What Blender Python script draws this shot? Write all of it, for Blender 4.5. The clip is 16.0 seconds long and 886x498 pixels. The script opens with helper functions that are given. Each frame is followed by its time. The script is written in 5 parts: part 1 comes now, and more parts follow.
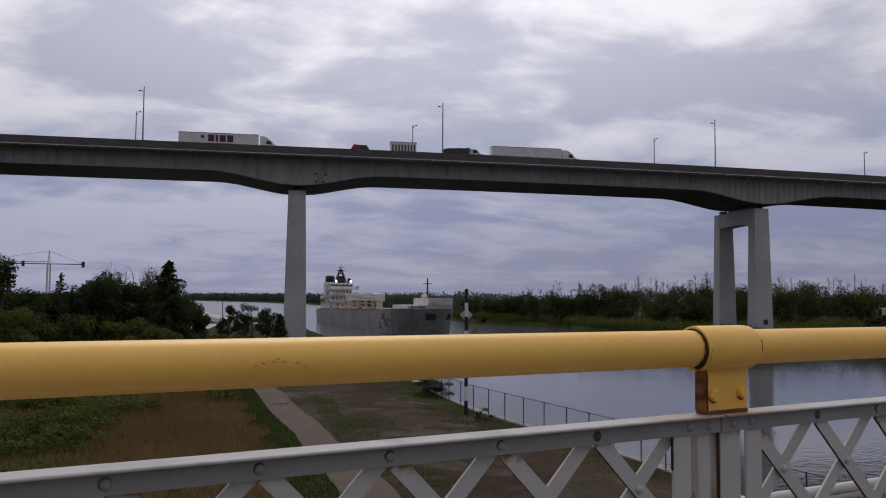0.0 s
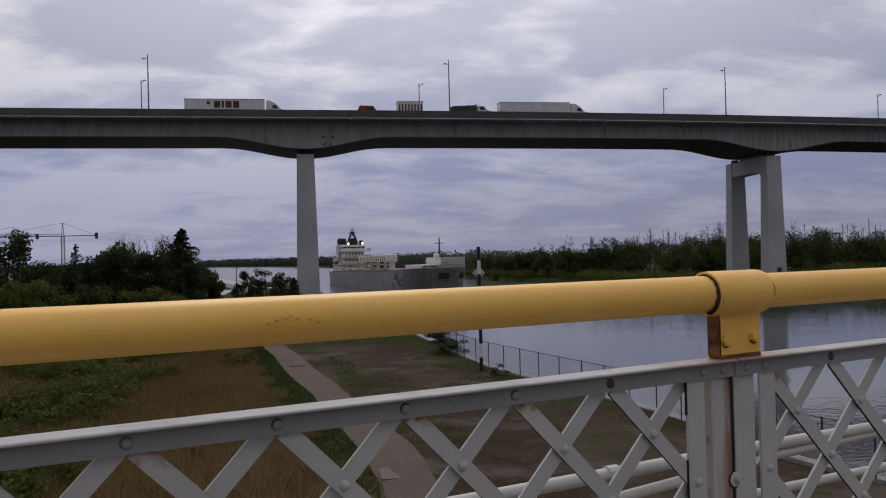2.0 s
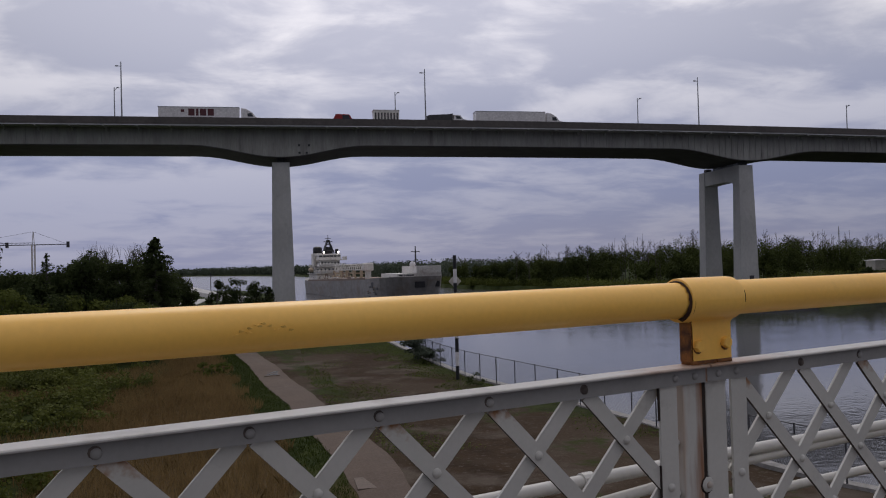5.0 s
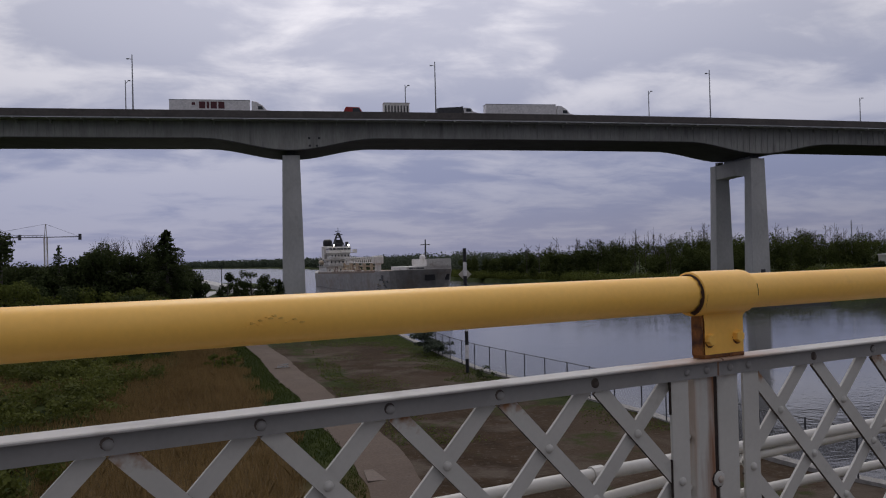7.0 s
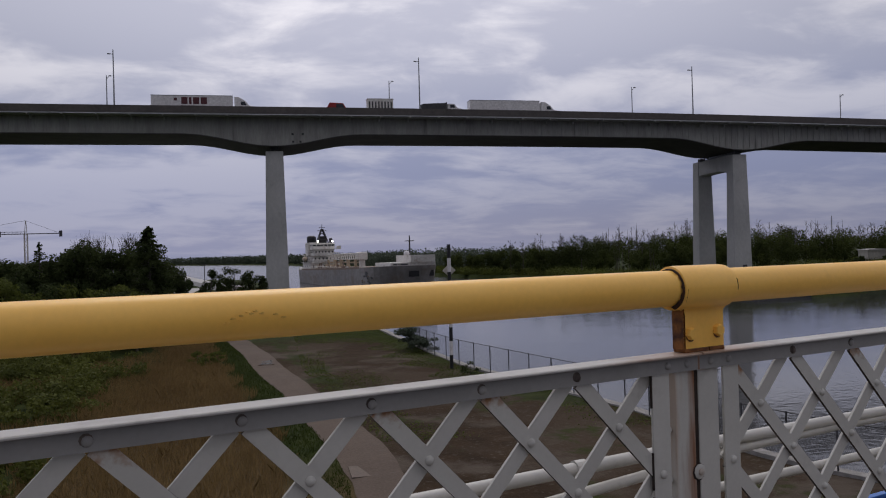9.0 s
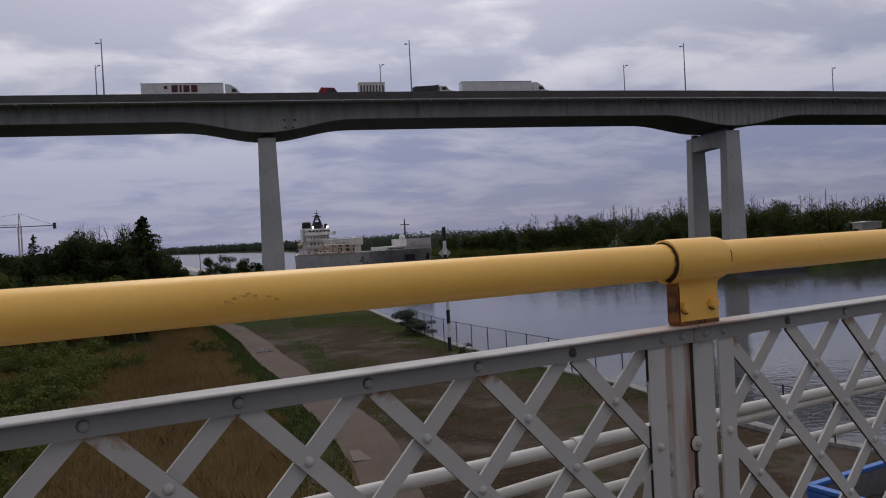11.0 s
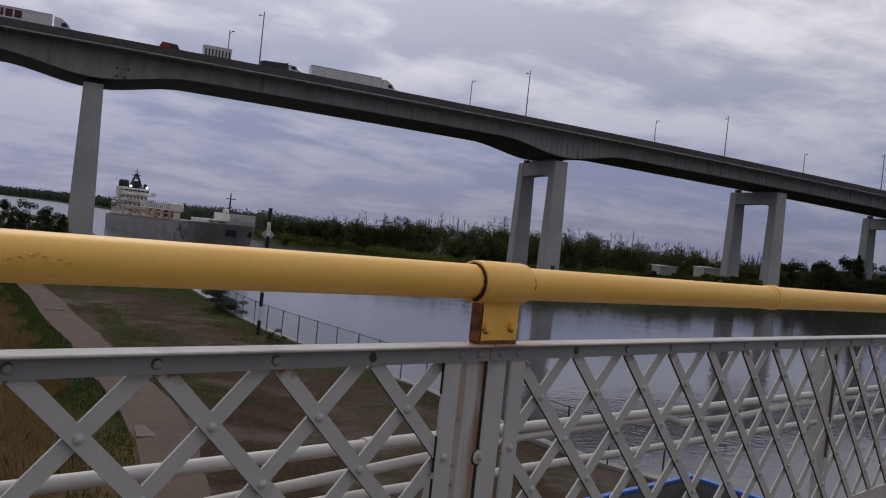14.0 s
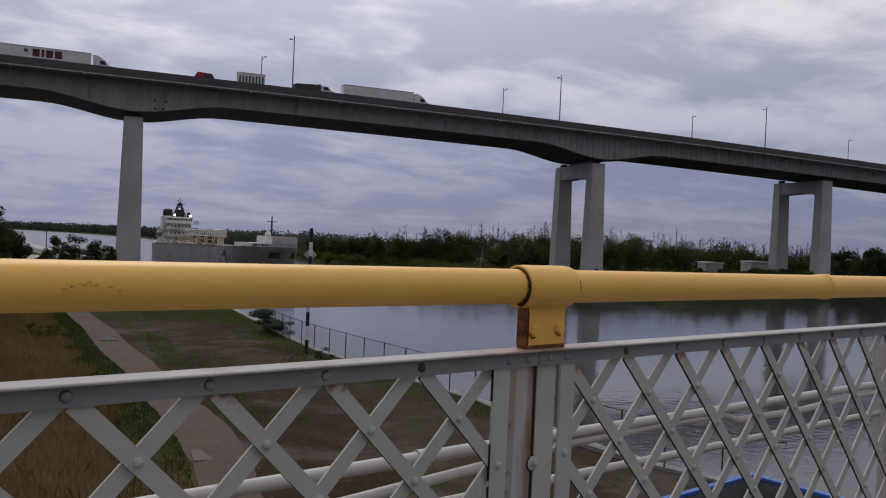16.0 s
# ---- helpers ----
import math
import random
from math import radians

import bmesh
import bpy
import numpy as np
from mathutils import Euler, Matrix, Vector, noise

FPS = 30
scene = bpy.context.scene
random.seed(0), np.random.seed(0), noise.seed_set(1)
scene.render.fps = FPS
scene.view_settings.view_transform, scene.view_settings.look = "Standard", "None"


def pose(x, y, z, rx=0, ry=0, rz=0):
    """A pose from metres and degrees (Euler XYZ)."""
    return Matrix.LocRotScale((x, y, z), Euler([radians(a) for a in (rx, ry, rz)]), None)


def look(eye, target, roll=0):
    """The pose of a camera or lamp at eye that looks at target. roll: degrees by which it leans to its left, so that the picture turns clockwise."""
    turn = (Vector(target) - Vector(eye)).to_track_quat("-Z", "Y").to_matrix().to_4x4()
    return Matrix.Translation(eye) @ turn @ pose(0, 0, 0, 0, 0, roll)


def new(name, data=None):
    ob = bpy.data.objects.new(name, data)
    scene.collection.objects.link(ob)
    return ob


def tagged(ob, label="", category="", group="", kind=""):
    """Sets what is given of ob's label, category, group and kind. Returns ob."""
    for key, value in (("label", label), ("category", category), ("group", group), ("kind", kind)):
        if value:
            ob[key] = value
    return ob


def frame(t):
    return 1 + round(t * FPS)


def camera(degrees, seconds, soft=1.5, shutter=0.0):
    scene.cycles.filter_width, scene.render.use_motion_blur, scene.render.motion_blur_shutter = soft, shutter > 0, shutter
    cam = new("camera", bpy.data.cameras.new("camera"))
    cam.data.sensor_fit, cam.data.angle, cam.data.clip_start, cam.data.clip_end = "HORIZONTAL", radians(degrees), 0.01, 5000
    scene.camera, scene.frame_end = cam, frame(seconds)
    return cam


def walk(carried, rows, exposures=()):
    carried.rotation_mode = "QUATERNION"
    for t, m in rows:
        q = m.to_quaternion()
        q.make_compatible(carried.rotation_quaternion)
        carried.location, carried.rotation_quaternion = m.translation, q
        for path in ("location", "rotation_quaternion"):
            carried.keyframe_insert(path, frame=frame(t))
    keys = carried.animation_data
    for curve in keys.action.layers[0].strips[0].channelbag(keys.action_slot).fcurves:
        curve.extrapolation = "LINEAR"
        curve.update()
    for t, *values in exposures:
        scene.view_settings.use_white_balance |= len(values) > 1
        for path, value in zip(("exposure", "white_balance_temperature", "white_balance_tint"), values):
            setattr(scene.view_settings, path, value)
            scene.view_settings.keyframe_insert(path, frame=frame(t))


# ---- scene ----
# camera: seconds, place, yaw to the left of +y, pitch, lean
PATH = [
    (0, -0.008, -0.001, 10.020, -10.65, 3.45, 0.41),
    (0.5, -0.016, -0.013, 10.018, -10.55, 3.06, -0.10),
    (1, -0.007, -0.002, 10.015, -10.08, 1.95, -0.67),
    (1.5, -0.003, 0.005, 10.006, -9.85, 1.15, -1.27),
    (2, -0.002, 0.000, 10.006, -9.83, 0.55, -1.51),
    (2.5, 0.002, 0.000, 10.000, -9.79, -0.14, -2.26),
    (3, 0.001, 0.003, 10.001, -10.03, -0.01, -2.06),
    (3.5, -0.000, 0.000, 10.000, -10.43, 0.27, -2.06),
    (4, 0.005, -0.002, 10.001, -11.03, 0.64, -2.05),
    (6.5, -0.000, -0.002, 10.002, -11.73, 1.26, -1.31),
    (7, 0.002, 0.004, 10.001, -10.82, 0.64, -1.47),
    (7.5, 0.009, 0.006, 9.997, -11.00, 0.42, -1.97),
    (8, 0.008, 0.002, 9.996, -11.53, 0.09, -2.29),
    (8.5, 0.007, 0.002, 9.999, -11.90, 0.37, -1.41),
    (11, 0.014, 0.005, 9.986, -12.20, -0.89, -2.96),
    (11.5, 0.009, 0.000, 9.994, -13.67, -1.21, -0.35),
    (12, 0.013, 0.004, 9.995, -13.28, -1.26, -0.37),
    (12.5, 0.023, 0.008, 9.985, -13.46, -1.76, -1.04),
    (13, 0.045, -0.005, 10.004, -19.42, -2.94, -0.64),
    (13.5, 0.044, -0.012, 10.006, -24.44, -1.74, 4.34),
    (14, 0.030, -0.011, 10.006, -24.57, -0.94, 6.02),
    (14.5, 0.033, -0.015, 10.002, -24.54, -1.00, 5.82),
    (15, 0.032, -0.009, 9.992, -24.00, -1.54, 4.78),
    (15.5, 0.029, -0.005, 9.992, -22.99, -0.97, 4.14),
    (16, 0.030, -0.008, 9.997, -21.60, -0.39, 2.58),
]
cam = camera(57.52, 16.0, soft=1.1)


def aim(x, y, z, yaw, pitch, lean):
    m = Matrix.Translation((x, y, z)) @ Euler((0, 0, radians(yaw))).to_matrix().to_4x4()
    return m @ Euler((radians(90 + pitch), 0, 0)).to_matrix().to_4x4() @ Euler((0, 0, radians(lean))).to_matrix().to_4x4()


walk(cam, [(t, aim(*r)) for t, *r in PATH])

# ---- sky, sun, exposure ----
world = bpy.data.worlds.new("sky")
scene.world = world
world.use_nodes = True
wn, wl = world.node_tree.nodes, world.node_tree.links
wn.clear()


def wnode(kind, **kw):
    n = wn.new(kind)
    for k, v in kw.items():
        n.inputs[k].default_value = v
    return n


def wmath(op, a, b=None, c=None):
    n = wn.new("ShaderNodeMath")
    n.operation = op
    for i, v in enumerate((a, b, c)):
        if v is None:
            continue
        if isinstance(v, (int, float)):
            n.inputs[i].default_value = v
        else:
            wl.new(v, n.inputs[i])
    return n.outputs[0]


def wmix(fac, a, b):
    n = wn.new("ShaderNodeMix")
    n.data_type = "RGBA"
    for i, v in ((0, fac), (6, a), (7, b)):
        if isinstance(v, (int, float)):
            n.inputs[i].default_value = v
        elif isinstance(v, tuple):
            n.inputs[i].default_value = (*v, 1)
        else:
            wl.new(v, n.inputs[i])
    return n.outputs[2]


def wramp(fac, lo, hi):
    n = wn.new("ShaderNodeMapRange")
    n.interpolation_type = "SMOOTHSTEP"
    n.inputs[1].default_value, n.inputs[2].default_value = lo, hi
    wl.new(fac, n.inputs[0])
    return n.outputs[0]


SUN_EL, SUN_AZ = 50.0, 8.0
nish = wn.new("ShaderNodeTexSky")
nish.sky_type = "NISHITA"
nish.sun_disc = False
nish.sun_elevation, nish.sun_rotation = radians(SUN_EL), radians(SUN_AZ)
nish.air_density, nish.dust_density = 1.0, 2.0
tc = wn.new("ShaderNodeTexCoord")
sep = wn.new("ShaderNodeSeparateXYZ")
wl.new(tc.outputs["Generated"], sep.inputs[0])
dx, dy, dz = sep.outputs
up = wmath("ADD", wmath("MAXIMUM", dz, 0.0), 0.16)
px, py = wmath("DIVIDE", dx, up), wmath("DIVIDE", dy, up)
flat = wn.new("ShaderNodeCombineXYZ")
wl.new(px, flat.inputs[0])
wl.new(wmath("MULTIPLY", py, 1.15), flat.inputs[1])


def wnoise(scale, detail, rough, seed, lean=0.0):
    m = wn.new("ShaderNodeMapping")
    m.inputs["Location"].default_value = (seed, seed * 0.7, seed * 1.3)
    m.inputs["Rotation"].default_value = (0, 0, lean)
    wl.new(flat.outputs[0], m.inputs[0])
    n = wnode("ShaderNodeTexNoise", Scale=scale, Detail=detail, Roughness=rough, Distortion=0.45)
    wl.new(m.outputs[0], n.inputs["Vector"])
    return n.outputs[0]


big = wnoise(0.62, 3.0, 0.5, 3.1, 0.15)
mid = wnoise(1.5, 6.0, 0.55, 8.4, -0.1)
fine = wnoise(3.0, 6.0, 0.58, 1.7, 0.1)
body = wmath("ADD", wmath("MULTIPLY", big, 0.38), wmath("ADD", wmath("MULTIPLY", mid, 0.36), wmath("MULTIPLY", fine, 0.26)))
high = wramp(dz, 0.04, 0.30)
shade = wramp(body, 0.43, 0.575)
cloud_low = wmix(shade, (0.142, 0.165, 0.322), (0.266, 0.276, 0.408))
cloud_high = wmix(shade, (0.400, 0.400, 0.485), (0.755, 0.725, 0.762))
cloud = wmix(high, cloud_low, cloud_high)
haze = wramp(dz, 0.12, -0.02)
cloud = wmix(wmath("MULTIPLY", haze, 0.45), cloud, (0.268, 0.284, 0.37))
# the cloud is brighter towards the hidden sun
az_, el_ = radians(SUN_AZ), radians(SUN_EL)
towards = wn.new("ShaderNodeVectorMath")
towards.operation = "DOT_PRODUCT"
wl.new(tc.outputs["Generated"], towards.inputs[0])
towards.inputs[1].default_value = (math.sin(az_) * math.cos(el_), math.cos(az_) * math.cos(el_), math.sin(el_))
glow = wramp(towards.outputs["Value"], -0.3, 0.98)
brighten = wn.new("ShaderNodeVectorMath")
brighten.operation = "SCALE"
wl.new(cloud, brighten.inputs[0])
near_sun = wramp(towards.outputs["Value"], 0.72, 0.88)
zenith = wramp(dz, 0.36, 0.95)
low_west = wmath("MULTIPLY", wramp(dx, 0.55, -0.25), wramp(dz, 0.20, 0.02))
lift = wmath("ADD", wmath("ADD", wmath("MULTIPLY", near_sun, 0.26), wmath("MULTIPLY", low_west, 0.28)), wmath("MULTIPLY", zenith, 0.28))
wl.new(wmath("ADD", wmath("ADD", 0.53, lift), wmath("MULTIPLY", glow, 0.60)), brighten.inputs[3])
cloud = brighten.outputs[0]
gain = wn.new("ShaderNodeVectorMath")
gain.operation = "SCALE"
gain.inputs[3].default_value = 0.09
wl.new(nish.outputs[0], gain.inputs[0])
sky_colour = wmix(0.88, gain.outputs[0], cloud)
back = wnode("ShaderNodeBackground", Strength=1.0)
wl.new(sky_colour, back.inputs[0])
wo = wn.new("ShaderNodeOutputWorld")
wl.new(back.outputs[0], wo.inputs[0])

sun = new("sun", bpy.data.lights.new("sun", "SUN"))
sun.data.energy, sun.data.angle, sun.data.color = 0.7, radians(25), (1.0, 0.95, 0.88)
az, el = radians(SUN_AZ), radians(SUN_EL)
sun.matrix_world = look((0, 0, 300), (-100 * math.sin(az) * math.cos(el), -100 * math.cos(az) * math.cos(el), 300 - 100 * math.sin(el)))
scene.view_settings.exposure = 0.0

# ---- materials ----
def material(name, a, b, scale=3.0, rough=0.7, metal=0.0, bump=0.15, fine_scale=None, spec=0.4, c=None, c_cut=(0.55, 0.7), c_scale=1.0,
             per=None, stretch=(1, 1, 1), amp=0.18, thin=0.0):
    """Two tones by broad noise, fine grain in tone and relief, an optional third tone in stains."""
    m = bpy.data.materials.new(name)
    m.use_nodes = True
    n, l = m.node_tree.nodes, m.node_tree.links
    p = n["Principled BSDF"]
    co = n.new("ShaderNodeTexCoord")
    mp = n.new("ShaderNodeMapping")
    mp.inputs["Scale"].default_value = stretch
    l.new(co.outputs["Object"], mp.inputs[0])

    def noise_tex(s, d, r=0.6):
        t = n.new("ShaderNodeTexNoise")
        t.inputs["Scale"].default_value, t.inputs["Detail"].default_value, t.inputs["Roughness"].default_value = s, d, r
        l.new(mp.outputs[0], t.inputs["Vector"])
        return t.outputs[0]

    def ramp(f, lo, hi):
        t = n.new("ShaderNodeMapRange")
        t.inputs[1].default_value, t.inputs[2].default_value = lo, hi
        l.new(f, t.inputs[0])
        return t.outputs[0]

    def mix(f, x, y, kind="MIX"):
        t = n.new("ShaderNodeMix")
        t.data_type, t.blend_type = "RGBA", kind
        for i, v in ((0, f), (6, x), (7, y)):
            if isinstance(v, tuple):
                t.inputs[i].default_value = (*v, 1)
            elif isinstance(v, float):
                t.inputs[i].default_value = v
            else:
                l.new(v, t.inputs[i])
        return t.outputs[2]

    fs = fine_scale or scale * 9
    grain = noise_tex(fs, 4)
    col = mix(ramp(noise_tex(scale, 4), 0.35, 0.65), a, b)
    dark = n.new("ShaderNodeHueSaturation")
    l.new(col, dark.inputs["Color"])
    val = n.new("ShaderNodeMapRange")
    val.inputs[1].default_value, val.inputs[2].default_value = 0.3, 0.7
    val.inputs[3].default_value, val.inputs[4].default_value = 1 - amp, 1 + amp
    l.new(grain, val.inputs[0])
    l.new(val.outputs[0], dark.inputs["Value"])
    col = dark.outputs[0]
    if c:
        col = mix(ramp(noise_tex(c_scale, 5, 0.65), *c_cut), col, c)
    if per:
        if per == "island":
            g = n.new("ShaderNodeNewGeometry")
            f = g.outputs["Random Per Island"]
        else:
            g = n.new("ShaderNodeObjectInfo")
            f = g.outputs["Random"]
        v = n.new("ShaderNodeHueSaturation")
        r = n.new("ShaderNodeMapRange")
        r.inputs[3].default_value, r.inputs[4].default_value = (0.80, 1.20) if per == "island" else (0.92, 1.08)
        l.new(f, r.inputs[0])
        l.new(r.outputs[0], v.inputs["Value"])
        l.new(col, v.inputs["Color"])
        col = v.outputs[0]
    l.new(col, p.inputs["Base Color"])
    p.inputs["Roughness"].default_value, p.inputs["Metallic"].default_value = rough, metal
    p.inputs["Specular IOR Level"].default_value = spec
    if bump:
        bp = n.new("ShaderNodeBump")
        bp.inputs["Strength"].default_value, bp.inputs["Distance"].default_value = bump, 0.4 / fs
        l.new(grain, bp.inputs["Height"])
        l.new(bp.outputs[0], p.inputs["Normal"])
    if thin:
        tr = n.new("ShaderNodeBsdfTranslucent")
        l.new(col, tr.inputs[0])
        ms = n.new("ShaderNodeMixShader")
        ms.inputs[0].default_value = thin
        l.new(p.outputs[0], ms.inputs[1])
        l.new(tr.outputs[0], ms.inputs[2])
        l.new(ms.outputs[0], n["Material Output"].inputs[0])
    return m


yellow = material("yellow_paint", (0.97, 0.57, 0.115), (0.94, 0.525, 0.095), 2.5, 0.42, bump=0.03, fine_scale=60, c=(0.68, 0.36, 0.06), c_cut=(0.66, 0.9), c_scale=6, amp=0.03, spec=0.5)
yellow_chip = material("chipped_yellow_paint", (0.78, 0.44, 0.09), (0.66, 0.36, 0.07), 30, 0.6, bump=0.2, fine_scale=150)
yellow_rust = material("rusted_yellow_paint", (0.30, 0.12, 0.03), (0.07, 0.03, 0.018), 30, 0.8, bump=0.3, fine_scale=160)
white = material("grey_white_paint", (0.53, 0.515, 0.475), (0.46, 0.446, 0.41), 2.2, 0.5, bump=0.03, fine_scale=70, c=(0.25, 0.225, 0.20), c_cut=(0.60, 0.86), c_scale=5, amp=0.03)
# white paint darkened to carry the shade under the top bar's lip
white_shade = material("white_paint_with_lip_shade", (0.285, 0.276, 0.266), (0.235, 0.228, 0.22), 2.2, 0.6, bump=0.03, fine_scale=70, c=(0.33, 0.32, 0.30), c_cut=(0.62, 0.85), c_scale=5, amp=0.04)
white_clean = material("clean_white_paint", (0.54, 0.53, 0.505), (0.45, 0.44, 0.42), 2.2, 0.4, bump=0.03, fine_scale=70, c=(0.30, 0.285, 0.27), c_cut=(0.54, 0.74), c_scale=5, amp=0.03)
white_rust = material("rust_streaked_white_paint", (0.46, 0.435, 0.40), (0.42, 0.36, 0.30), 3.0, 0.6, bump=0.1, fine_scale=80, c=(0.29, 0.125, 0.045), c_cut=(0.50, 0.66), c_scale=4.0, stretch=(5, 5, 0.6), amp=0.06)
rust = material("rust", (0.17, 0.07, 0.03), (0.06, 0.028, 0.018), 25, 0.85, bump=0.3, fine_scale=140)
concrete = material("viaduct_concrete", (0.47, 0.465, 0.455), (0.39, 0.387, 0.38), 0.16, 0.85, bump=0.1, fine_scale=2.2, c=(0.27, 0.265, 0.26), c_cut=(0.60, 0.82), c_scale=0.3, stretch=(1, 1, 0.6), amp=0.07)
girder_mat = material("weathered_grey_girder", (0.36, 0.355, 0.335), (0.28, 0.275, 0.26), 0.25, 0.75, bump=0.06, fine_scale=2.0, c=(0.13, 0.125, 0.125), c_cut=(0.58, 0.78), c_scale=0.5, stretch=(1.6, 1, 0.25))
# girder underside: the shade below the deck is put into this dark colour
soffit_mat = material("underside_shade_steel", (0.085, 0.083, 0.08), (0.06, 0.058, 0.056), 0.25, 0.8, bump=0.05, fine_scale=2.0)
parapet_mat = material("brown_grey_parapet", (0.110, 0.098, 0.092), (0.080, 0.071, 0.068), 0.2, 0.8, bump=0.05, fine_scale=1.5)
steel = material("galvanised_steel", (0.36, 0.37, 0.39), (0.28, 0.29, 0.31), 2, 0.5, metal=0.4, bump=0.03)
dark_steel = material("dark_steel", (0.06, 0.06, 0.065), (0.04, 0.04, 0.045), 2, 0.6, bump=0.05)
asphalt = material("asphalt", (0.055, 0.053, 0.052), (0.045, 0.044, 0.044), 0.5, 0.9, bump=0.2, fine_scale=12)
path_mat = material("gravel_path", (0.098, 0.070, 0.051), (0.078, 0.055, 0.040), 0.35, 0.95, bump=0.3, fine_scale=9, c=(0.105, 0.085, 0.072), c_cut=(0.6, 0.8), c_scale=0.8)
patch_mat = material("pale_concrete_patch", (0.135, 0.105, 0.084), (0.112, 0.087, 0.070), 1.0, 0.9, bump=0.1)
leaf_dark = material("dark_leaves", (0.054, 0.068, 0.024), (0.034, 0.047, 0.018), 0.5, 0.9, bump=0, per="island", spec=0.06, thin=0.35)
leaf_mid = material("green_leaves", (0.100, 0.116, 0.026), (0.068, 0.082, 0.020), 0.5, 0.9, bump=0, per="island", spec=0.06, thin=0.35)
leaf_wood = material("woodland_leaves", (0.066, 0.080, 0.022), (0.038, 0.050, 0.016), 0.06, 0.9, bump=0, per="island", spec=0.05, thin=0.35)
# far woods' haze is put into this paler, bluer tone; also grey-green bushes
leaf_far = material("far_haze_and_grey_green_leaves", (0.075, 0.090, 0.062), (0.058, 0.074, 0.055), 0.02, 0.9, bump=0, per="island", spec=0.1, thin=0.35)
leaf_low = material("low_shrub_leaves", (0.104, 0.114, 0.024), (0.060, 0.070, 0.016), 0.25, 0.8, bump=0, per="island", spec=0.15, thin=0.35)
dry_grass = material("dry_grass", (0.205, 0.140, 0.062), (0.150, 0.100, 0.044), 0.25, 0.9, bump=0, per="island", spec=0.15, thin=0.55)
tuft_grass = material("thin_grass", (0.095, 0.115, 0.030), (0.066, 0.085, 0.022), 0.4, 0.9, bump=0, per="island", spec=0.15, thin=0.55)
grass = material("green_grass", (0.044, 0.058, 0.013), (0.030, 0.042, 0.010), 0.4, 0.9, bump=0, per="island", spec=0.15, thin=0.55)
bark = material("grey_bark", (0.085, 0.075, 0.065), (0.055, 0.048, 0.042), 2.0, 0.95, bump=0.3)
hull_mat = material("grey_hull_paint", (0.285, 0.275, 0.265), (0.215, 0.205, 0.197), 0.12, 0.6, bump=0.02, fine_scale=0.8, c=(0.19, 0.145, 0.115), c_cut=(0.50, 0.74), c_scale=0.22, stretch=(0.5, 1, 1))
ship_white = material("ship_white_paint", (0.72, 0.70, 0.665), (0.62, 0.59, 0.555), 0.3, 0.6, bump=0.02, c=(0.30, 0.23, 0.18), c_cut=(0.56, 0.74), c_scale=0.4)
ship_rust = material("rusty_deck_edge", (0.27, 0.19, 0.14), (0.20, 0.165, 0.145), 0.35, 0.8, bump=0.05)
ship_tan = material("tan_boom_paint", (0.50, 0.42, 0.31), (0.40, 0.31, 0.22), 0.5, 0.7, bump=0.02)
black = material("black_paint", (0.014, 0.014, 0.016), (0.02, 0.02, 0.022), 1, 0.5, bump=0)
blue = material("blue_paint", (0.040, 0.135, 0.42), (0.055, 0.165, 0.46), 1.0, 0.4, bump=0.04, c=(0.10, 0.14, 0.24), c_cut=(0.58, 0.8), c_scale=3)
soil = material("dark_soil", (0.050, 0.038, 0.030), (0.030, 0.024, 0.020), 1.5, 0.95, bump=0.5, fine_scale=14)
trailer_white = material("trailer_white_paint", (0.72, 0.70, 0.70), (0.66, 0.64, 0.64), 0.3, 0.4, bump=0.01)
trailer_text = material("maroon_lettering", (0.10, 0.025, 0.03), (0.085, 0.022, 0.03), 1, 0.5, bump=0)
red = material("red_car_paint", (0.32, 0.02, 0.018), (0.28, 0.018, 0.016), 1, 0.3, bump=0)
timber = material("brown_timber", (0.20, 0.10, 0.045), (0.14, 0.07, 0.032), 3, 0.85, bump=0.3, stretch=(0.3, 4, 4))
slab_mat = material("sidewalk_concrete", (0.17, 0.163, 0.155), (0.13, 0.126, 0.122), 0.8, 0.9, bump=0.2)
glass_dark = material("dark_window_glass", (0.02, 0.022, 0.026), (0.028, 0.03, 0.034), 1, 0.1, bump=0, spec=0.6)
coping_mat = material("pale_coping_concrete", (0.30, 0.285, 0.265), (0.22, 0.21, 0.195), 0.6, 0.9, bump=0.2, c=(0.12, 0.11, 0.10), c_cut=(0.55, 0.75), c_scale=0.8)
lot_mat = material("pale_gravel", (0.44, 0.43, 0.41), (0.36, 0.35, 0.335), 0.2, 0.95, bump=0.2)
gap_rust = material("dark_brown_rust", (0.075, 0.032, 0.014), (0.032, 0.016, 0.010), 30, 0.9, bump=0.3, fine_scale=140)
seam_black = material("black_rust", (0.035, 0.022, 0.016), (0.018, 0.013, 0.011), 25, 0.9, bump=0.3, fine_scale=140)
tan_wall = material("pale_wall", (0.5, 0.47, 0.42), (0.44, 0.41, 0.37), 0.2, 0.8, bump=0.02)

# ground: dry grass, green strips, bare dirt and gravel by stretch of the plan
ground_mat = bpy.data.materials.new("mown_and_bare_ground")
ground_mat.use_nodes = True
gn, gl = ground_mat.node_tree.nodes, ground_mat.node_tree.links


def gnoise(s, d=5, r=0.6):
    t = gn.new("ShaderNodeTexNoise")
    t.inputs["Scale"].default_value, t.inputs["Detail"].default_value, t.inputs["Roughness"].default_value = s, d, r
    gl.new(gpos.outputs["Position"], t.inputs["Vector"])
    return t.outputs[0]


def gmath(op, a, b):
    t = gn.new("ShaderNodeMath")
    t.operation = op
    for i, v in enumerate((a, b)):
        if isinstance(v, (int, float)):
            t.inputs[i].default_value = v
        else:
            gl.new(v, t.inputs[i])
    return t.outputs[0]


